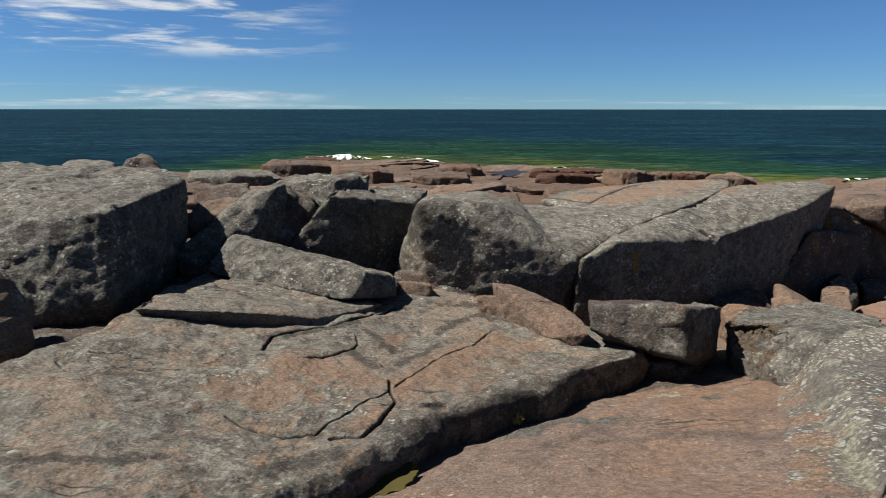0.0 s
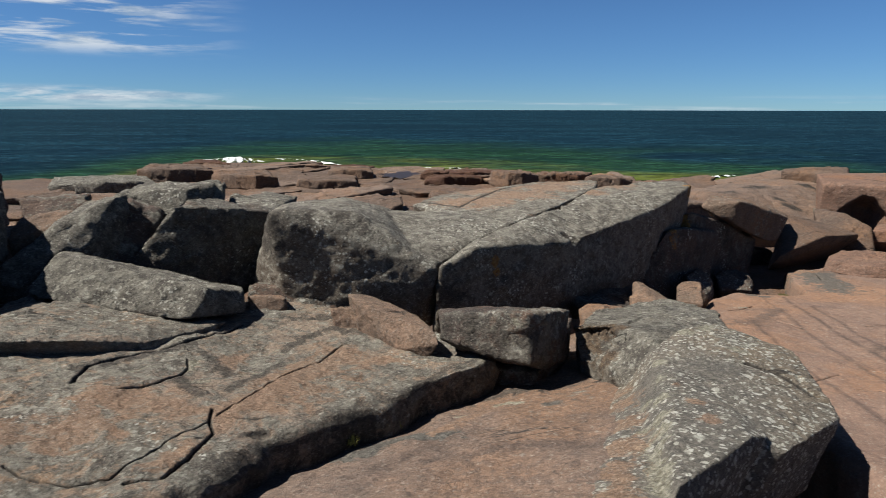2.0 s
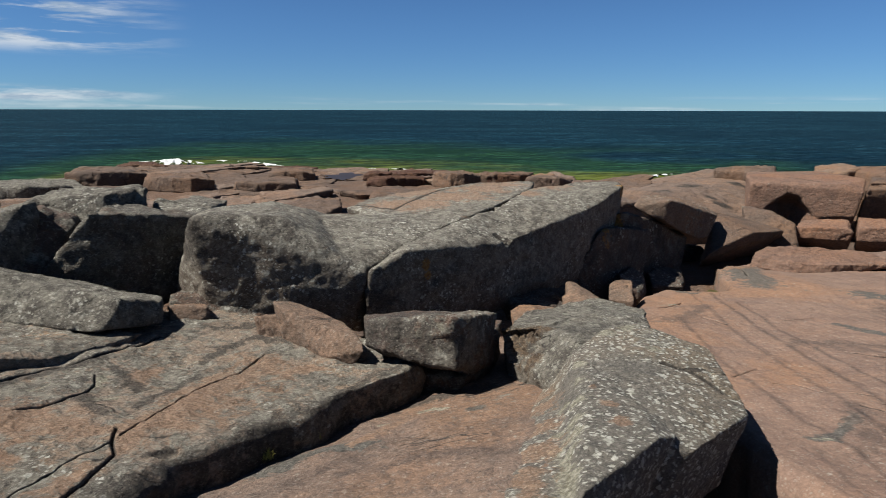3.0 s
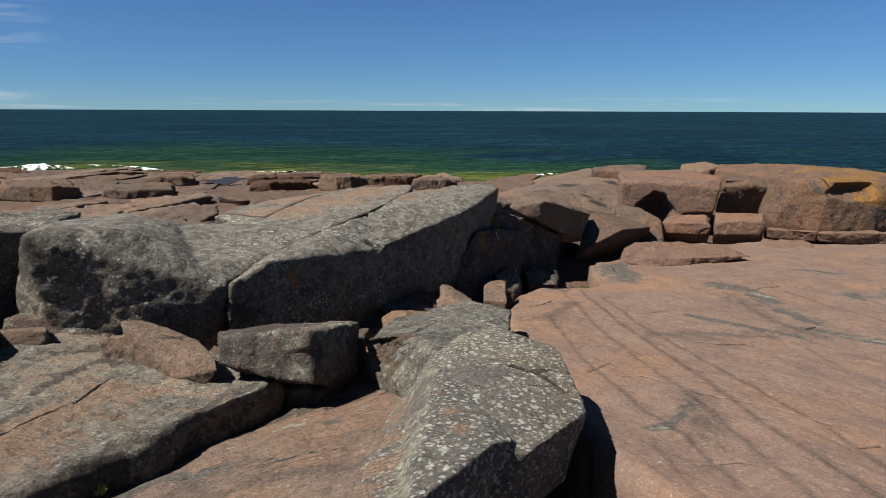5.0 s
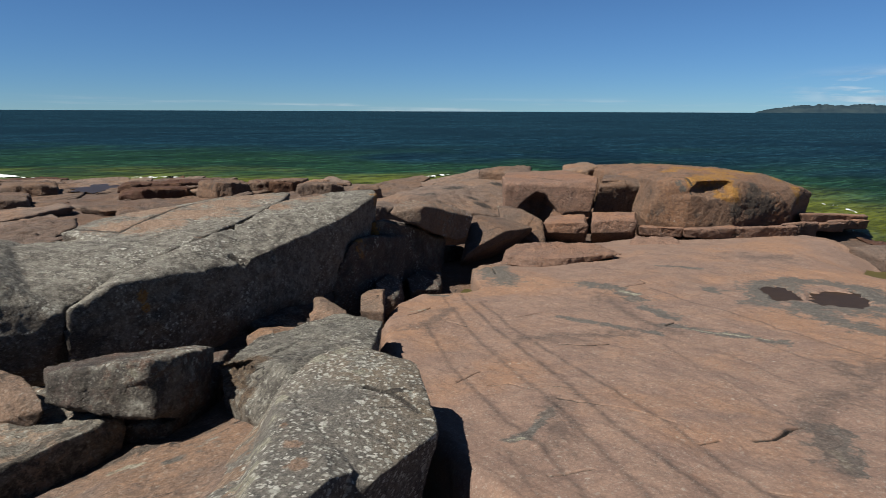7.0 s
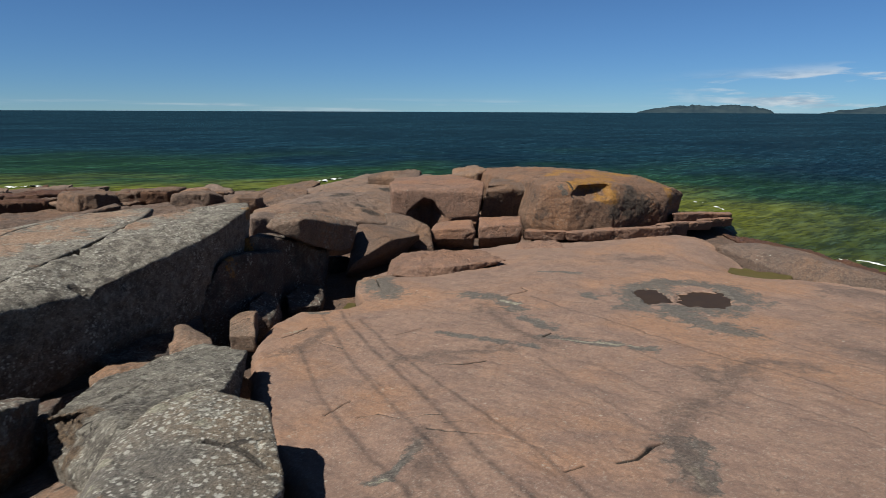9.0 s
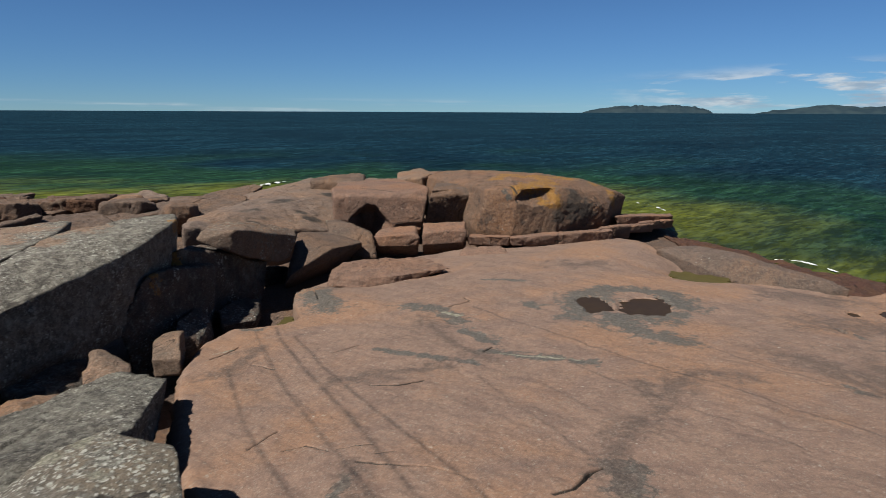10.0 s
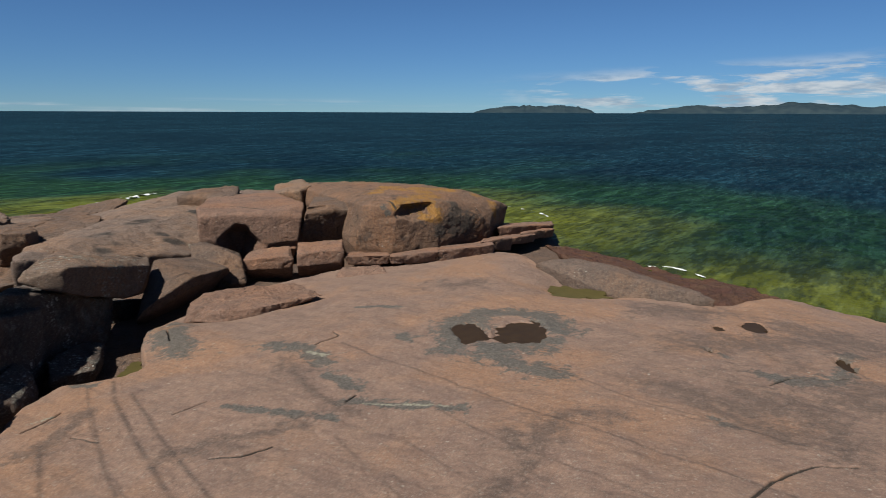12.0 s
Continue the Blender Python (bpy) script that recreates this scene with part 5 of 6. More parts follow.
rock("rock", [(13.51, 16.25, 0.97), (13.91, 15.59, 0.91), (14.18, 14.88, 0.66), (14.01, 14.50, 0.06), (13.67, 14.64, 0.05), (13.24, 15.59, 0.50), (14.31, 16.79, 0.84), (14.86, 15.87, 0.54)], "rust-brown granite wedge with a white streak", stone_red, voxel=0.04, relief=0.03, foot=-0.1, rounding=0, paint=[('pale', (13.48, 16.27, 0.93, 0.1), (13.39, 16.21, 0.81, 0.1), (13.32, 16.14, 0.69, 0.1))])
rock("rock", [(11.18, 12.71, 0.38), (11.42, 12.96, 0.44), (11.87, 13.12, 0.48), (12.78, 12.68, 0.52), (13.64, 12.08, 0.52), (13.42, 10.89, 0.48), (12.88, 11.06, 0.50), (12.04, 11.25, 0.48), (11.42, 11.77, 0.45), (11.13, 12.34, 0.40), (11.01, 12.23, 0.22), (11.31, 11.74, 0.20), (11.86, 11.36, 0.20), (13.20, 12.40, 0.10), (13.20, 13.00, 0.10), (11.80, 13.30, 0.10), (11.00, 12.60, 0.10)], "thick pink granite slab lying on the bedrock, undercut in front", stone_bench, voxel=0.028, relief=0.035, rounding=0)
rock("rock", [(14.25, 14.95, 0.56), (15.16, 14.12, 0.64), (15.27, 14.02, 0.50), (14.30, 14.90, 0.27), (15.20, 14.10, 0.29), (14.90, 15.40, 0.66), (15.70, 14.70, 0.74), (14.70, 15.30, -0.10), (15.50, 14.42, -0.10), (15.70, 14.70, -0.10), (14.90, 15.40, -0.10)], "broad pink granite block wedged under the bench", stone_bench, voxel=0.028, relief=0.02, rounding=0, chip=0.8)
rock("rock", [(15.36, 13.94, 0.66), (16.22, 13.16, 0.76), (16.30, 13.10, 0.66), (16.22, 13.16, 0.38), (15.33, 13.97, 0.31), (15.95, 14.60, 0.82), (16.90, 13.75, 0.86), (15.72, 14.34, -0.10), (16.58, 13.52, -0.10), (15.95, 14.60, -0.10), (16.90, 13.75, -0.10)], "brown granite block lying under the bench", stone_bench, voxel=0.028, relief=0.02, rounding=0, chip=0.8)
rock("rock", [(15.31, 12.48, 0.29), (15.80, 12.68, 0.39), (16.47, 11.92, 0.44), (16.25, 11.40, 0.31), (15.62, 11.69, 0.22), (15.22, 12.28, 0.17)], "small flat pink granite stone", stone_bench, voxel=0.035, relief=0.025, foot=0.1)
rock("rock", [(16.27, 13.06, 0.56), (16.47, 12.38, 0.65), (16.88, 11.90, 0.65), (16.41, 13.09, 0.29), (16.59, 12.47, 0.34), (16.93, 12.03, 0.35), (17.48, 14.11, 0.33), (18.03, 13.01, 0.40), (17.49, 14.10, 0.03), (18.04, 13.00, 0.10)], "thin granite plate below the dome", stone_bench, voxel=0.035, relief=0.03, rounding=0)
rock("rock", [(16.77, 11.87, 0.63), (17.29, 11.28, 0.71), (18.03, 10.84, 0.71), (16.91, 11.89, 0.41), (17.42, 11.36, 0.39), (18.10, 10.96, 0.34), (18.05, 12.84, 0.39), (19.28, 11.85, 0.48), (18.05, 12.83, 0.16), (19.29, 11.84, 0.08)], "thin granite plate below the dome", stone_bench, voxel=0.035, relief=0.03, rounding=0)
rock("rock", [(17.82, 10.98, 0.72), (18.59, 10.54, 0.75), (19.60, 10.23, 0.71), (17.96, 10.98, 0.35), (18.73, 10.60, 0.28), (19.68, 10.33, 0.17), (19.65, 12.20, 0.39), (21.42, 11.46, 0.39), (19.66, 12.18, -0.02), (21.45, 11.43, -0.20)], "thin granite plate below the dome", stone_bench, voxel=0.035, relief=0.03, rounding=0)
rock("rock", [(19.98, 10.96, 0.63), (20.44, 10.68, 0.68), (21.15, 10.53, 0.64), (20.13, 10.94, 0.33), (20.58, 10.73, 0.29), (21.23, 10.63, 0.21), (21.71, 11.95, 0.36), (22.83, 11.62, 0.37), (21.73, 11.93, 0.04), (22.85, 11.59, -0.09)], "thin granite plate below the dome", stone_bench, voxel=0.035, relief=0.03, rounding=0)
rock("rock", [(21.22, 10.81, 0.54), (21.93, 10.66, 0.54), (22.91, 10.62, 0.47), (21.37, 10.80, 0.32), (22.08, 10.71, 0.26), (22.99, 10.73, 0.16), (23.17, 11.85, 0.24), (24.81, 11.75, 0.19), (23.17, 11.83, 0.00), (24.82, 11.72, -0.15)], "thin granite plate below the dome", stone_bench, voxel=0.035, relief=0.03, rounding=0)
rock("rock", [(22.58, 11.04, 0.49), (23.47, 10.85, 0.48), (24.63, 10.75, 0.39), (22.73, 11.01, 0.23), (23.61, 10.89, 0.17), (24.71, 10.86, 0.09), (24.55, 12.03, 0.22), (26.55, 11.84, 0.12), (24.56, 12.01, -0.08), (26.56, 11.82, -0.21)], "thin granite plate below the dome", stone_bench, voxel=0.035, relief=0.03, rounding=0)
rock("rock", [(22.47, 11.86, 0.63), (23.77, 11.47, 0.56), (25.33, 11.14, 0.42), (22.62, 11.84, 0.34), (23.91, 11.51, 0.25), (25.41, 11.26, 0.12), (24.75, 13.11, 0.32), (27.60, 12.41, 0.11), (24.76, 13.09, -0.01), (27.62, 12.39, -0.22)], "stepped granite ledge at the end of the dome", stone_bench, voxel=0.035, relief=0.03, rounding=0)
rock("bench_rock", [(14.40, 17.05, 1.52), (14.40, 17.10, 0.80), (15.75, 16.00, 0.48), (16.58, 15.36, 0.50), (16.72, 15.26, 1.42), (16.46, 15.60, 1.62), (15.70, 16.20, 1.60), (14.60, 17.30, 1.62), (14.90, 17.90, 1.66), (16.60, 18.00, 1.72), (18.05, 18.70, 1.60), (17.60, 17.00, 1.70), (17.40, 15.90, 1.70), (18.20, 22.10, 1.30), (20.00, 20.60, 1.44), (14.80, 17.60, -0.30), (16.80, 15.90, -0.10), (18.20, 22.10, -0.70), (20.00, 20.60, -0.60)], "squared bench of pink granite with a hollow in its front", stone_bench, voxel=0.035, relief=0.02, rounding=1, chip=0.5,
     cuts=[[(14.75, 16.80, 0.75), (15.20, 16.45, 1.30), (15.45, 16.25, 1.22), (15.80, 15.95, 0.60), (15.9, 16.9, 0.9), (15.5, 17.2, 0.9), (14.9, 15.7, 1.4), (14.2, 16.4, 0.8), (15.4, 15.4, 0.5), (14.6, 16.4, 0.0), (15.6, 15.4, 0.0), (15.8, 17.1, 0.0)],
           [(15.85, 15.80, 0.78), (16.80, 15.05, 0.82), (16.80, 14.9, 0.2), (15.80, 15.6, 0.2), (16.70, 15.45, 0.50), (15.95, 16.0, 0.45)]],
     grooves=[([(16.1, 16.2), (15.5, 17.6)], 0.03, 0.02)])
rock("rock", [(16.80, 15.24, 1.46), (17.60, 15.06, 1.50), (18.60, 14.84, 1.42), (18.55, 15.05, 0.33), (16.85, 15.55, 0.45), (17.10, 15.45, 1.64), (18.40, 15.20, 1.62), (18.30, 15.90, 1.66), (19.20, 17.40, 1.58), (20.60, 16.70, 1.62), (20.9, 17.0, -0.2), (19.7, 18.2, -0.2), (18.5, 15.2, -0.1), (17.0, 15.7, -0.1)], "dark jointed granite block between bench and dome", stone_red, voxel=0.03, relief=0.025, rounding=0, chip=0.7,
     cuts=[[(16.95, 15.0, 1.42), (17.75, 14.8, 1.50), (17.0, 15.5, 1.56), (17.8, 15.35, 1.58), (17.0, 15.3, 1.9), (17.8, 15.1, 1.9), (16.9, 14.8, 1.9), (17.7, 14.6, 1.9)]])
rock("dome_rock", [(17.40, 13.80, 0.55), (17.60, 13.45, 1.48), (17.62, 13.55, 1.80), (18.02, 12.83, 0.42), (18.20, 12.72, 1.70), (18.25, 12.95, 1.92), (19.43, 12.20, 0.40), (21.73, 11.93, 0.42), (19.50, 12.20, 1.35), (19.30, 12.60, 1.86), (21.50, 11.90, 1.10), (20.20, 12.30, 1.75), (22.00, 11.87, 0.79), (22.25, 12.10, 0.45), (23.80, 12.62, 0.50), (24.25, 12.75, 0.60), (24.25, 12.52, 1.10), (23.44, 12.40, 1.36), (22.50, 12.08, 1.25), (22.70, 13.39, 1.78), (19.18, 15.06, 1.25), (18.40, 14.35, 1.88), (19.55, 15.54, 1.64), (19.19, 13.65, 1.99), (19.79, 13.36, 1.98), (21.09, 12.93, 1.86), (22.22, 12.65, 1.55), (22.46, 15.13, 1.91), (22.13, 17.16, 1.90), (22.56, 20.51, 1.63), (23.07, 23.33, 1.30), (25.27, 14.57, 1.24)], "rounded granite dome stained with orange lichen", stone_dome, voxel=0.04, relief=0.03, foot=-0.3, rounding=2, chip=0.5,
     grooves=[([(18.30, 13.60), (18.14, 12.50)], 0.03, 0.05)],
     cuts=[[(18.40, 12.86, 1.76), (18.95, 12.90, 1.80), (19.60, 12.55, 1.76), (18.05, 12.80, 1.50), (18.75, 12.58, 1.30), (19.4, 12.30, 1.34), (18.2, 11.6, 1.75), (19.5, 11.5, 1.75), (18.6, 11.6, 1.3), (19.4, 11.4, 1.3), (18.9, 12.95, 1.62)]],
     paint=[('rust', (18.4, 12.9, 1.86, 0.25), (18.9, 12.9, 1.90, 0.35), (19.5, 12.9, 1.93, 0.4), (20.11, 12.94, 1.93, 0.4), (20.52, 13.56, 2.01, 0.5), (20.45, 14.47, 2.01, 0.4), (20.02, 15.0, 2.01, 0.35), (21.83, 13.44, 1.91, 0.35), (19.4, 12.5, 1.72, 0.25), (19.25, 12.3, 1.35, 0.2), (19.55, 12.25, 1.30, 0.22), (19.0, 12.5, 1.78, 0.3), (18.65, 12.7, 1.80, 0.2), (22.18, 13.81, 1.94, 0.5), (22.68, 12.29, 1.12, 0.35), (20.85, 15.57, 1.97, 0.25), (19.45, 14.77, 1.90, 0.35), (20.72, 15.19, 1.94, 0.5), (21.01, 14.17, 1.96, 0.5), (21.96, 13.65, 1.84, 0.4), (22.66, 12.94, 1.64, 0.3), (22.90, 12.40, 1.41, 0.25), (19.13, 12.49, 1.35, 0.18), (19.55, 12.27, 1.46, 0.28), (19.52, 12.59, 1.71, 0.3), (18.19, 12.88, 1.74, 0.15), (21.5, 13.9, 1.92, 0.35)), ('crust', (20.2, 12.1, 1.1, 0.5), (20.9, 12.0, 1.0, 0.5), (20.4, 12.2, 1.55, 0.35), (19.6, 12.1, 0.9, 0.3)), ('patch', (17.95, 13.0, 1.82, 0.16), (18.0, 12.95, 1.6, 0.10))])
rock("rock", [(19.18, 8.61, 0.45), (19.35, 8.24, 0.60), (19.71, 7.66, 0.66), (19.49, 6.45, 0.64), (18.86, 5.98, 0.60), (19.11, 5.15, 0.52), (18.70, 4.88, 0.50), (18.95, 4.17, 0.44), (18.73, 3.76, 0.36), (18.80, 3.98, 0.10), (18.63, 4.83, 0.08), (18.45, 5.72, 0.06), (19.19, 6.91, 0.10), (19.51, 8.13, 0.20)], "long low granite rim along the water", stone_rim, chip=0.7, voxel=0.035, relief=0.02, foot=-0.4, shrink=1.0, rounding=0)
rock("shelf_rock", [(9.22, 16.34, 1.27), (16.86, 28.78, 0.10), (19.34, 28.64, 0.50), (20.49, 27.78, 0.90), (22.36, 25.97, 0.90), (23.82, 25.03, 0.80), (14.21, 16.96, 0.50), (13.94, 18.22, 0.30), (15.59, 28.60, 0.00)], "broad flat pink granite shelf with small dark pools", stone_base, voxel=0.06, relief=0.05, foot=-0.8, shrink=1.0, paint=[('seam', (11.92, 18.24, 1.53, 0.3), (12.35, 18.37, 1.45, 0.3), (12.31, 17.5, 1.29, 0.25), (11.62, 16.95, 1.25, 0.3), (13.95, 17.75, 0.91, 0.25), (14.25, 17.8, 0.86, 0.2), (14.31, 19.84, 1.39, 0.35), (13.79, 19.55, 1.41, 0.3), (14.01, 18.29, 1.01, 0.2), (16.75, 20.71, 1.24, 0.4))])
rock("ledge", [(-8.19, 28.79, 0.65), (-8.07, 28.79, 1.16), (-6.73, 28.21, 0.66), (-6.67, 28.20, 1.23), (-5.67, 28.41, 0.61), (-5.61, 28.40, 1.20), (-4.95, 28.66, 0.59), (-4.96, 28.63, 1.08), (-8.82, 33.28, 1.02), (-6.43, 32.50, 1.05), (-7.51, 32.56, 1.06)], "low ledge of reddish granite with a shaded front", stone_red, voxel=0.05, relief=0.035, foot=0.19, shrink=1.0, lean=(0.05, 0.45), chip=1.0, category="rock ledge", group="ledges on the shore", seed=48)
rock("ledge", [(-10.14, 44.76, 0.03), (-10.03, 44.76, 0.16), (-8.83, 44.33, 0.01), (-8.80, 44.30, 0.26), (-8.07, 44.11, 0.01), (-8.05, 44.08, 0.21), (-6.83, 44.08, 0.03), (-6.92, 44.04, 0.12), (-10.01, 47.96, 0.14), (-8.55, 48.26, 0.09), (-9.31, 48.47, 0.09)], "wet granite ledge washed by the surf", stone_wet, voxel=0.05, relief=0.035, foot=-0.39, shrink=1.0, lean=(0.05, 0.45), chip=1.0, category="rock ledge", group="ledges on the shore", seed=49)
rock("ledge", [(-4.49, 25.26, 0.80), (-4.39, 25.26, 1.28), (-3.33, 24.47, 0.79), (-3.28, 24.44, 1.33), (-2.65, 24.05, 0.80), (-2.61, 24.03, 1.34), (-1.87, 24.35, 0.72), (-1.88, 24.31, 1.21), (-4.73, 28.66, 1.14), (-2.83, 28.17, 1.15), (-3.70, 28.36, 1.15)], "low ledge of reddish granite with a shaded front", stone_red, voxel=0.05, relief=0.035, foot=0.32, shrink=1.0, lean=(0.05, 0.45), chip=1.0, category="rock ledge", group="ledges on the shore", seed=50)
rock("ledge", [(-1.21, 23.96, 0.83), (-1.13, 23.93, 1.15), (-0.46, 23.56, 0.83), (-0.44, 23.54, 1.18), (0.55, 23.43, 0.80), (0.56, 23.40, 1.16), (1.02, 23.55, 0.78), (0.97, 23.52, 1.09), (-1.34, 26.69, 1.06), (1.00, 26.02, 1.08), (-0.20, 26.88, 1.02)], "low ledge of reddish granite with a shaded front", stone_red, voxel=0.05, relief=0.035, foot=0.38, shrink=1.0, lean=(0.05, 0.45), chip=1.0, category="rock ledge", group="ledges on the shore", seed=51)
rock("ledge", [(-0.33, 30.45, 0.58), (-0.24, 30.42, 0.89), (0.39, 29.85, 0.58), (0.41, 29.82, 0.98), (1.29, 29.28, 0.59), (1.31, 29.25, 1.01), (1.85, 29.35, 0.57), (1.79, 29.32, 0.89), (-0.14, 33.48, 0.80), (1.79, 32.62, 0.84), (0.78, 32.96, 0.83)], "low ledge of reddish granite with a shaded front", stone_red, voxel=0.05, relief=0.035, foot=0.17, shrink=1.0, lean=(0.05, 0.45), chip=1.0, category="rock ledge", group="ledges on the shore", seed=52)
rock("ledge", [(3.78, 28.49, 0.65), (3.85, 28.45, 0.91), (4.29, 28.13, 0.65), (4.30, 28.10, 0.99), (4.89, 28.05, 0.64), (4.89, 28.02, 0.99), (5.24, 28.23, 0.64), (5.17, 28.22, 0.93), (4.38, 30.33, 0.84), (5.57, 30.01, 0.84), (4.69, 29.74, 0.89)], "black wet granite ledge at the waterline", stone_wet, voxel=0.05, relief=0.035, foot=0.24, shrink=1.0, lean=(0.05, 0.45), chip=1.0, category="rock ledge", group="ledges on the shore", seed=53)
rock("ledge", [(4.93, 27.86, 0.69), (5.01, 27.82, 0.99), (5.96, 27.25, 0.71), (5.96, 27.22, 1.06), (6.62, 27.42, 0.67), (6.61, 27.39, 1.00), (7.71, 28.08, 0.61), (7.63, 28.06, 0.89), (5.58, 29.58, 0.91), (7.89, 29.19, 0.90), (6.66, 29.82, 0.87)], "black wet granite ledge at the waterline", stone_wet, voxel=0.05, relief=0.035, foot=0.21, shrink=1.0, lean=(0.05, 0.45), chip=1.0, category="rock ledge", group="ledges on the shore", seed=54)
rock("ledge", [(3.61, 25.16, 0.78), (3.68, 25.12, 1.06), (4.32, 24.48, 0.82), (4.32, 24.45, 1.14), (5.22, 24.61, 0.78), (5.22, 24.58, 1.11), (5.90, 24.95, 0.75), (5.83, 24.93, 1.02), (4.23, 26.73, 0.99), (6.36, 26.54, 0.96), (5.04, 26.93, 0.95)], "dark red wet granite ledge", stone_wet, voxel=0.05, relief=0.035, foot=0.35, shrink=1.0, lean=(0.05, 0.45), chip=1.0, category="rock ledge", group="ledges on the shore", seed=55)
rock("ledge", [(5.84, 25.47, 0.78), (5.90, 25.42, 0.89), (6.51, 25.05, 0.79), (6.50, 25.02, 0.96), (7.53, 25.21, 0.75), (7.52, 25.18, 0.93), (8.27, 25.62, 0.71), (8.19, 25.61, 0.85), (6.76, 28.21, 0.79), (8.22, 28.03, 0.78), (7.64, 28.05, 0.79), (7.66, 25.71, 1.23)], "peaked pink granite rock near the water", stone_pink, voxel=0.05, relief=0.035, foot=0.31, shrink=1.0, lean=(0.05, 0.45), chip=1.0, category="rock ledge", group="ledges on the shore", seed=56)
rock("ledge", [(7.99, 24.98, 0.79), (8.04, 24.93, 1.14), (8.62, 24.53, 0.80), (8.61, 24.51, 1.21), (9.46, 24.58, 0.78), (9.44, 24.55, 1.20), (10.23, 24.94, 0.74), (10.14, 24.94, 1.09), (8.74, 27.16, 1.02), (10.99, 26.38, 1.05), (9.54, 26.32, 1.09), (8.55, 25.46, 1.19)], "dark brown granite rock near the water", stone_red, voxel=0.05, relief=0.035, foot=0.34, shrink=1.0, lean=(0.05, 0.45), chip=1.0, category="rock ledge", group="ledges on the shore", seed=57)
rock("ledge", [(9.83, 24.14, 0.82), (9.88, 24.09, 1.09), (10.01, 23.69, 0.84), (9.99, 23.67, 1.16), (10.44, 23.42, 0.86), (10.41, 23.39, 1.18), (11.20, 24.08, 0.79), (11.11, 24.08, 1.05), (10.70, 25.85, 1.01), (11.51, 25.24, 1.06), (11.03, 25.44, 1.05), (10.45, 24.34, 1.16)], "low pink granite rock near the water", stone_pink, voxel=0.05, relief=0.035, foot=0.39, shrink=1.0, lean=(0.05, 0.45), chip=1.0, category="rock ledge", group="ledges on the shore", seed=58)
rock("ledge", [(11.39, 24.83, 0.82), (11.44, 24.78, 0.85), (11.52, 24.59, 0.82), (11.51, 24.57, 0.95), (11.76, 24.43, 0.83), (11.74, 24.40, 0.97), (12.24, 24.89, 0.79), (12.16, 24.89, 0.85), (11.99, 25.90, 0.84), (12.98, 26.33, 0.77), (12.54, 26.52, 0.76)], "thin flat granite ledge", stone_red, voxel=0.05, relief=0.035, foot=0.36, shrink=1.0, lean=(0.05, 0.45), chip=1.0, category="rock ledge", group="ledges on the shore", seed=59)
rock("ledge", [(-8.54, 23.48, 0.86), (-8.45, 23.49, 1.20), (-7.71, 23.29, 0.84), (-7.66, 23.27, 1.26), (-6.80, 23.54, 0.78), (-6.75, 23.52, 1.19), (-6.32, 23.87, 0.74), (-6.32, 23.84, 1.12), (-8.90, 26.36, 1.11), (-7.34, 26.11, 1.10), (-8.33, 26.32, 1.10)], "flat grey granite slab with a dark broken edge", stone_grey, voxel=0.06, relief=0.035, foot=0.34, shrink=1.0, lean=(0.05, 0.45), chip=1.0, category="rock ledge", group="ledges on the shore", seed=60)
rock("ledge", [(-9.75, 24.33, 0.82), (-9.67, 24.33, 1.07), (-8.59, 24.10, 0.83), (-8.56, 24.08, 1.14), (-7.71, 24.94, 0.73), (-7.68, 24.92, 1.06), (-6.42, 25.60, 0.68), (-6.46, 25.56, 0.91), (-11.04, 28.03, 0.99), (-7.86, 29.10, 0.89), (-9.18, 28.29, 0.97)], "flat grey granite slab with a dark broken edge", stone_grey, voxel=0.06, relief=0.035, foot=0.28, shrink=1.0, lean=(0.05, 0.45), chip=1.0, category="rock ledge", group="ledges on the shore", seed=61)
rock("rock", [(-7.26, 14.26, 2.28), (-7.17, 14.64, 2.47), (-6.85, 15.01, 2.57), (-6.61, 15.01, 2.35), (-6.43, 14.65, 2.22), (-7.41, 15.86, 2.47)], "dark brown granite rock against the water", stone_dark, voxel=0.06, relief=0.05, foot=1.2)
rock("rock", [(-7.64, 12.91, 2.50), (-7.38, 14.19, 2.51), (-7.00, 13.83, 2.51), (-6.79, 13.38, 2.40), (-7.39, 12.48, 2.47), (-9.05, 15.56, 2.37)], "flat pale granite slab behind the huge boulder", stone_grey, voxel=0.06, relief=0.04, foot=1.3)
rock("rock", [(-7.55, 9.96, 2.77), (-6.83, 10.47, 2.72), (-6.24, 9.78, 2.54), (-6.80, 8.90, 2.54), (-8.33, 11.25, 2.69), (-7.72, 11.68, 2.63)], "grey granite block beyond the huge boulder", stone_grey, voxel=0.06, relief=0.05, foot=1.2)
rock("rock", [(-1.30, 11.43, 2.25), (-0.41, 10.59, 2.18), (-0.43, 9.79, 2.14), (-1.19, 10.43, 2.18), (-0.96, 12.96, 2.11), (-0.27, 12.50, 2.07)], "grey granite surface behind the boulders", stone_grey, voxel=0.05, relief=0.04, foot=1.0)
rock("ledge", [(6.14, 24.73, 0.78), (6.23, 24.69, 1.25), (6.57, 23.62, 0.85), (6.62, 23.58, 1.39), (7.08, 23.41, 0.83), (7.12, 23.37, 1.37), (7.81, 23.77, 0.74), (7.80, 23.74, 1.23), (6.57, 26.34, 1.22), (7.95, 25.54, 1.19), (7.33, 25.81, 1.21)], "pink granite ledge along the water", stone_red, voxel=0.05, relief=0.035, foot=0.34, shrink=1.0, lean=(0.05, 0.45), chip=1.0, category="rock ledge", group="ledges on the shore", seed=66)
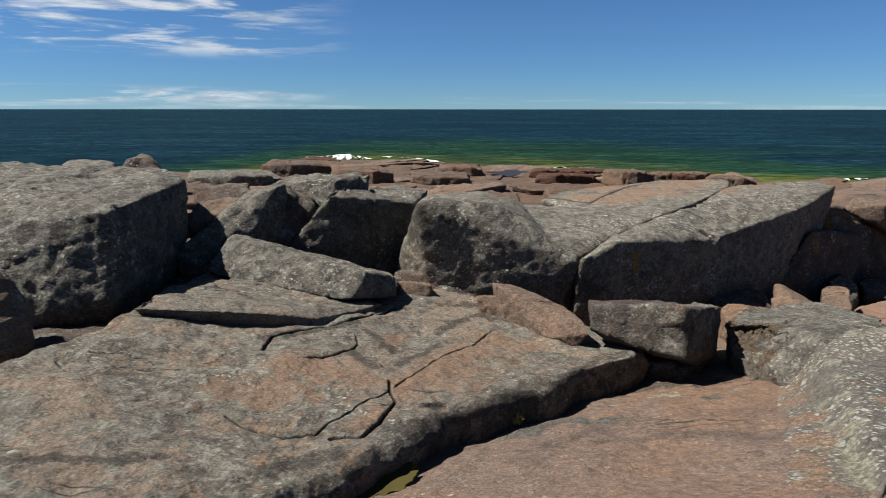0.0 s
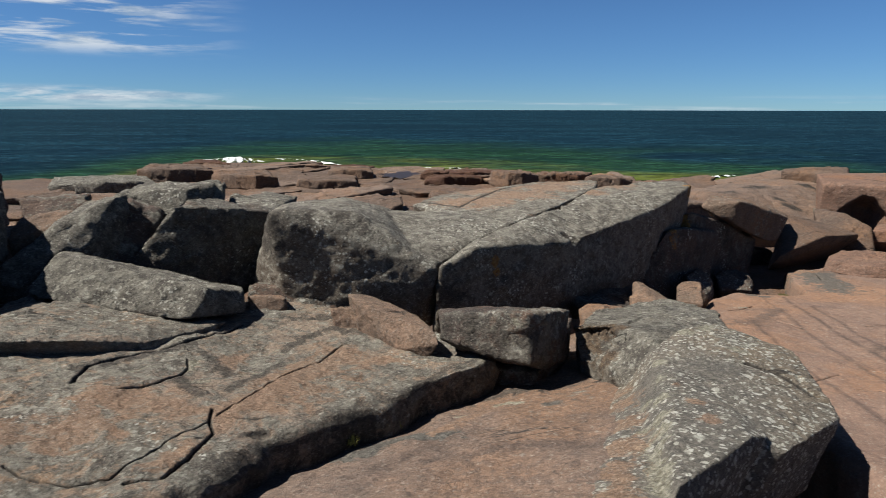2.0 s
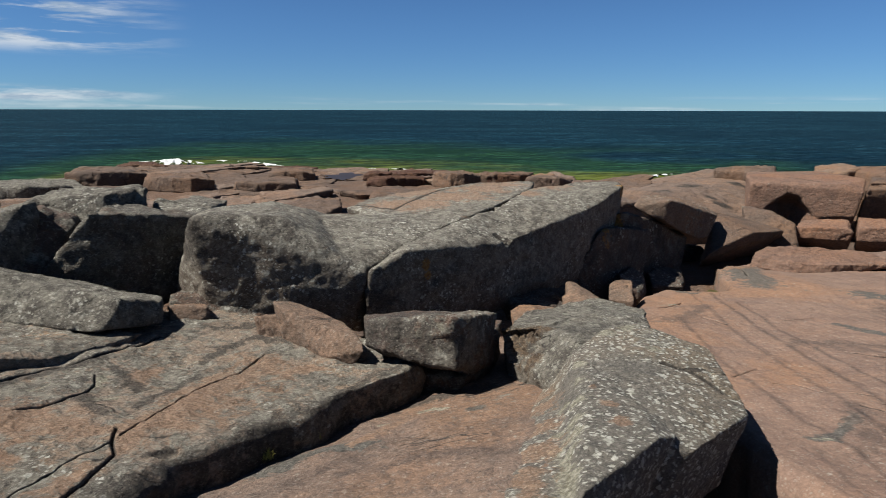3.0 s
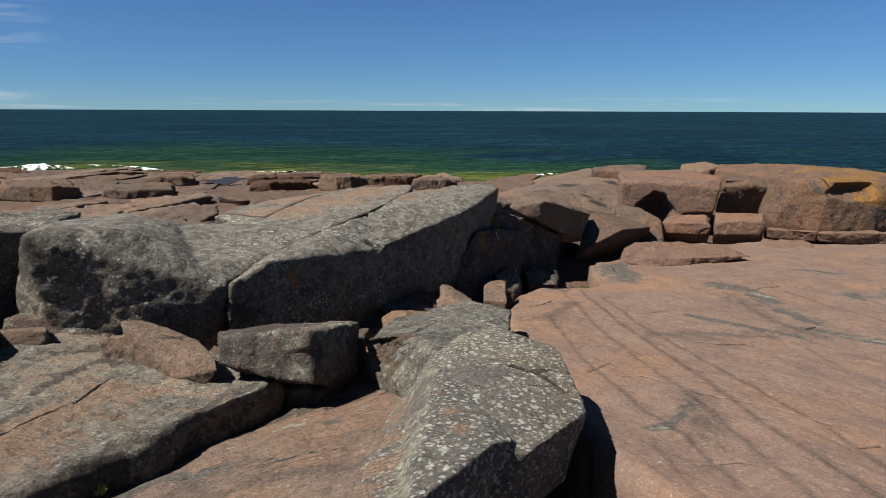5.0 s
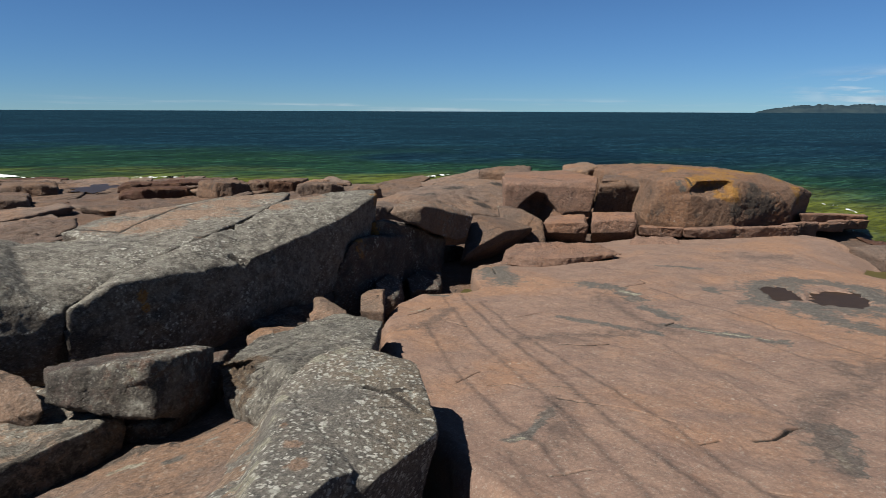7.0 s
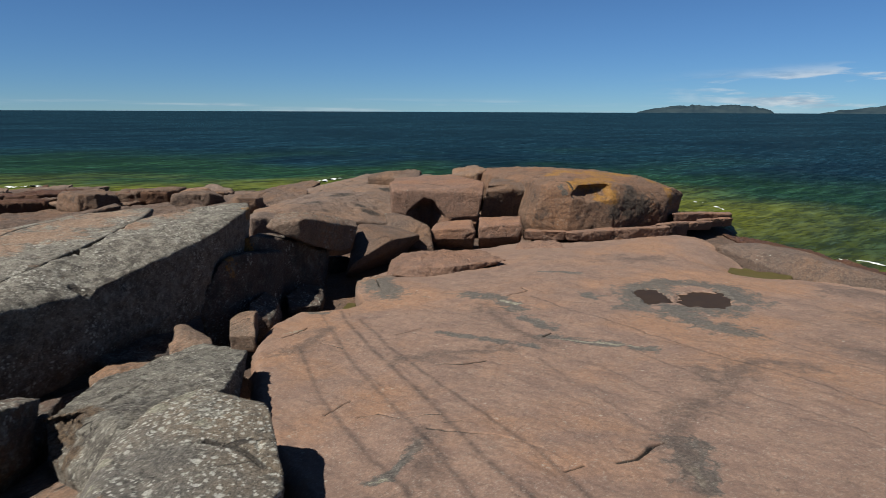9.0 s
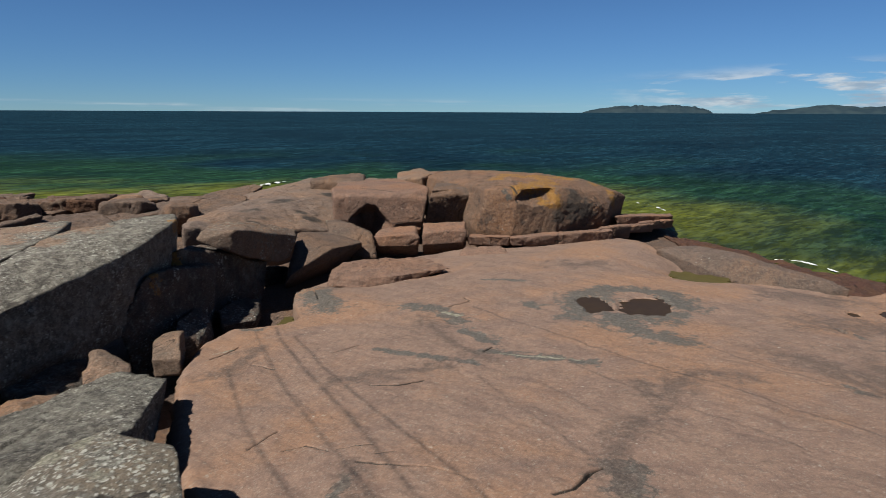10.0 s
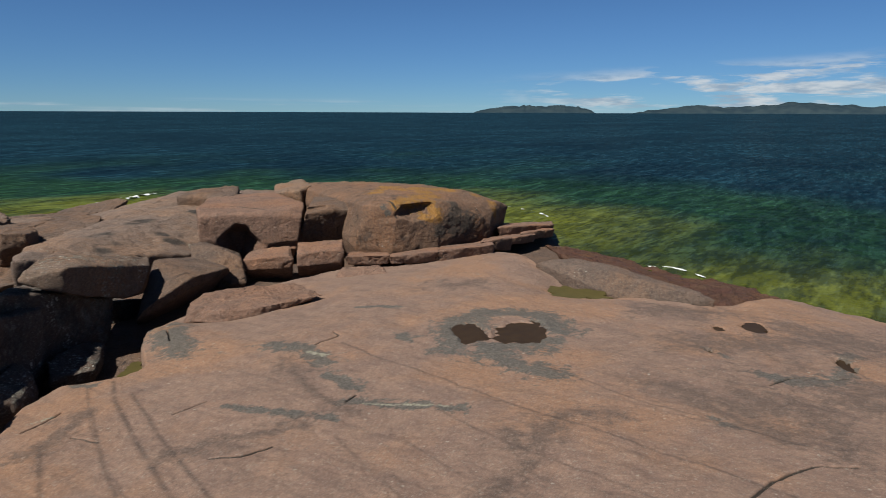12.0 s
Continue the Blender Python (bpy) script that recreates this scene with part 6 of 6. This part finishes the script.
rock("ledge", [(8.07, 25.57, 0.75), (8.14, 25.52, 1.10), (8.36, 24.73, 0.79), (8.38, 24.69, 1.20), (9.02, 24.34, 0.78), (9.05, 24.30, 1.18), (9.63, 24.26, 0.75), (9.60, 24.24, 1.12), (8.81, 26.36, 1.09), (9.94, 25.82, 1.06), (9.37, 26.72, 1.01)], "black wet granite ledge at the waterline", stone_wet, voxel=0.05, relief=0.035, foot=0.35, shrink=1.0, lean=(0.05, 0.45), chip=1.0, category="rock ledge", group="ledges on the shore", seed=67)
rock("ledge", [(9.05, 22.34, 0.90), (9.12, 22.29, 1.28), (9.44, 22.00, 0.89), (9.46, 21.96, 1.31), (10.11, 21.63, 0.87), (10.13, 21.59, 1.31), (10.78, 21.86, 0.80), (10.73, 21.84, 1.16), (9.97, 23.93, 1.19), (10.86, 23.17, 1.20), (10.47, 23.66, 1.18)], "pink granite ledge along the water", stone_red, voxel=0.05, relief=0.035, foot=0.40, shrink=1.0, lean=(0.05, 0.45), chip=1.0, category="rock ledge", group="ledges on the shore", seed=68)
rock("ledge", [(9.97, 19.81, 1.00), (10.03, 19.76, 1.33), (10.08, 19.19, 1.05), (10.10, 19.15, 1.45), (10.60, 18.98, 1.02), (10.61, 18.94, 1.40), (11.17, 19.57, 0.92), (11.13, 19.56, 1.30), (10.91, 21.15, 1.25), (11.55, 20.99, 1.22), (11.12, 20.95, 1.26)], "pink granite ledge along the water", stone_red, voxel=0.05, relief=0.035, foot=0.52, shrink=1.0, lean=(0.05, 0.45), chip=1.0, category="rock ledge", group="ledges on the shore", seed=69)
rock("rock", [(17.99, 22.27, 1.51), (19.65, 22.28, 1.46), (18.37, 20.75, 1.37), (17.22, 22.80, 1.37), (19.08, 25.16, 1.18), (21.40, 24.72, 1.24)], "long dark granite rib at the back of the shelf", stone_red, voxel=0.07, relief=0.05, foot=0)
rock("rock", [(21.35, 22.18, 1.50), (22.29, 21.32, 1.61), (21.87, 20.34, 1.58), (20.84, 19.95, 1.47), (20.05, 20.66, 1.42), (24.15, 23.70, 1.39)], "pale pink granite block behind the dome", stone_pink, voxel=0.07, relief=0.05, foot=0.3)
rock("rock", [(19.49, 4.01, -0.05), (23.18, 3.82, -0.43), (22.04, 2.65, -0.43), (21.23, 1.33, -0.43), (20.79, -0.19, -0.43), (17.55, -0.11, 0.10), (18.41, 1.96, 0.05), (22.86, 5.78, -0.43), (24.10, 7.99, -0.43), (25.70, 10.58, -0.43), (24.26, 11.03, -0.10), (21.81, 8.98, 0.10)], "wet dark red granite apron at the waterline", stone_wet, voxel=0.06, relief=0.09, foot=-0.7, shrink=1.0)
# added filler: hides sunlit ground so the hollow stays black
rock("rock", [(10.29, 14.83, 0.36), (11.34, 14.92, 0.15), (11.88, 15.06, -0.23), (11.76, 14.89, -0.63), (10.17, 14.67, -0.39), (11.32, 16.43, -0.10), (12.63, 16.24, -0.57)], "added dark filler block that darkens the back of the hollow", stone_dark, voxel=0.045, relief=0.03, foot=-0.4)


def scatter_ledges():
    """Flat, tilted plates of broken bedrock that step down to the water in the north."""
    rng = random.Random(11)
    y = 15.5
    while y < 47:
        x = -9.0 + rng.uniform(-1, 1)
        while x < 15:
            w, d = rng.uniform(2.0, 5.4), rng.uniform(1.2, 3.0)
            cx, cy = x + w / 2, y + rng.uniform(-0.6, 0.6)
            land = float(shore_distance(np.array([[cx, cy + 1.0]]))[0])
            if land > 1.2 and (cx < 1.5 or cy > 19):
                ground = float(bedrock_height(np.array([cx]), np.array([cy]), np.array([land]))[0])
                lift, lean, roll = rng.uniform(0.02, 0.15), rng.uniform(-0.05, 0.07), rng.uniform(-0.10, 0.10)
                n = rng.randint(5, 7)
                turn, pts = rng.uniform(0, 6.3), []
                for k in range(n):
                    a = turn + 2 * math.pi * (k + rng.uniform(-0.28, 0.28)) / n
                    px, py = math.cos(a) * w * rng.uniform(0.48, 0.66), math.sin(a) * d * rng.uniform(0.5, 0.75)
                    py += 0.45 * px
                    top = ground + lift - lean * py + roll * px
                    pts += [(cx + px, cy + py, top), (cx + px * 0.92, cy + py * 0.9 + 0.4, ground - 0.5)]
                wet = land < 3.5
                skin = stone_wet if wet and rng.random() < 0.6 else rng.choice((stone_red, stone_base, stone_red, stone_red))
                rock("ledge", pts, "wet dark granite ledge near the waterline" if wet else "flat broken plate of pink granite bedrock", skin, voxel=0.06, relief=0.035, chip=1.0, category="rock ledge", group="ledges on the shore", seed=rng.randint(0, 99))
            x += w * rng.uniform(0.95, 1.35)
        y += rng.uniform(1.4, 2.2)


scatter_ledges()


def grass_tuft(x, y, z, seed):
    """A few short blades rooted in a crack."""
    rng = random.Random(seed)
    verts, faces = [], []
    for _ in range(46):
        a, lean, tall = rng.uniform(0, 6.3), rng.uniform(0.01, 0.06), rng.uniform(0.04, 0.10)
        bx, by = x + rng.gauss(0, 0.03), y + rng.gauss(0, 0.02)
        side = Vector((math.cos(a + 1.57), math.sin(a + 1.57), 0)) * 0.004
        base, tip = Vector((bx, by, z)), Vector((bx + math.cos(a) * lean, by + math.sin(a) * lean, z + tall))
        midway = (base + tip) / 2 + Vector((0, 0, 0.012))
        k = len(verts)
        verts += [base - side, base + side, midway + side * 0.8, midway - side * 0.8, tip]
        faces += [(k, k + 1, k + 2, k + 3), (k + 3, k + 2, k + 4)]
    tagged(mesh_object("grass_tuft", verts, faces, grass_green), "small yellow-green grass tuft in a crack", "grass", kind="stuff")


grass_tuft(0.62, 4.95, 1.02, 1)
grass_tuft(0.95, 5.22, 1.0, 2)
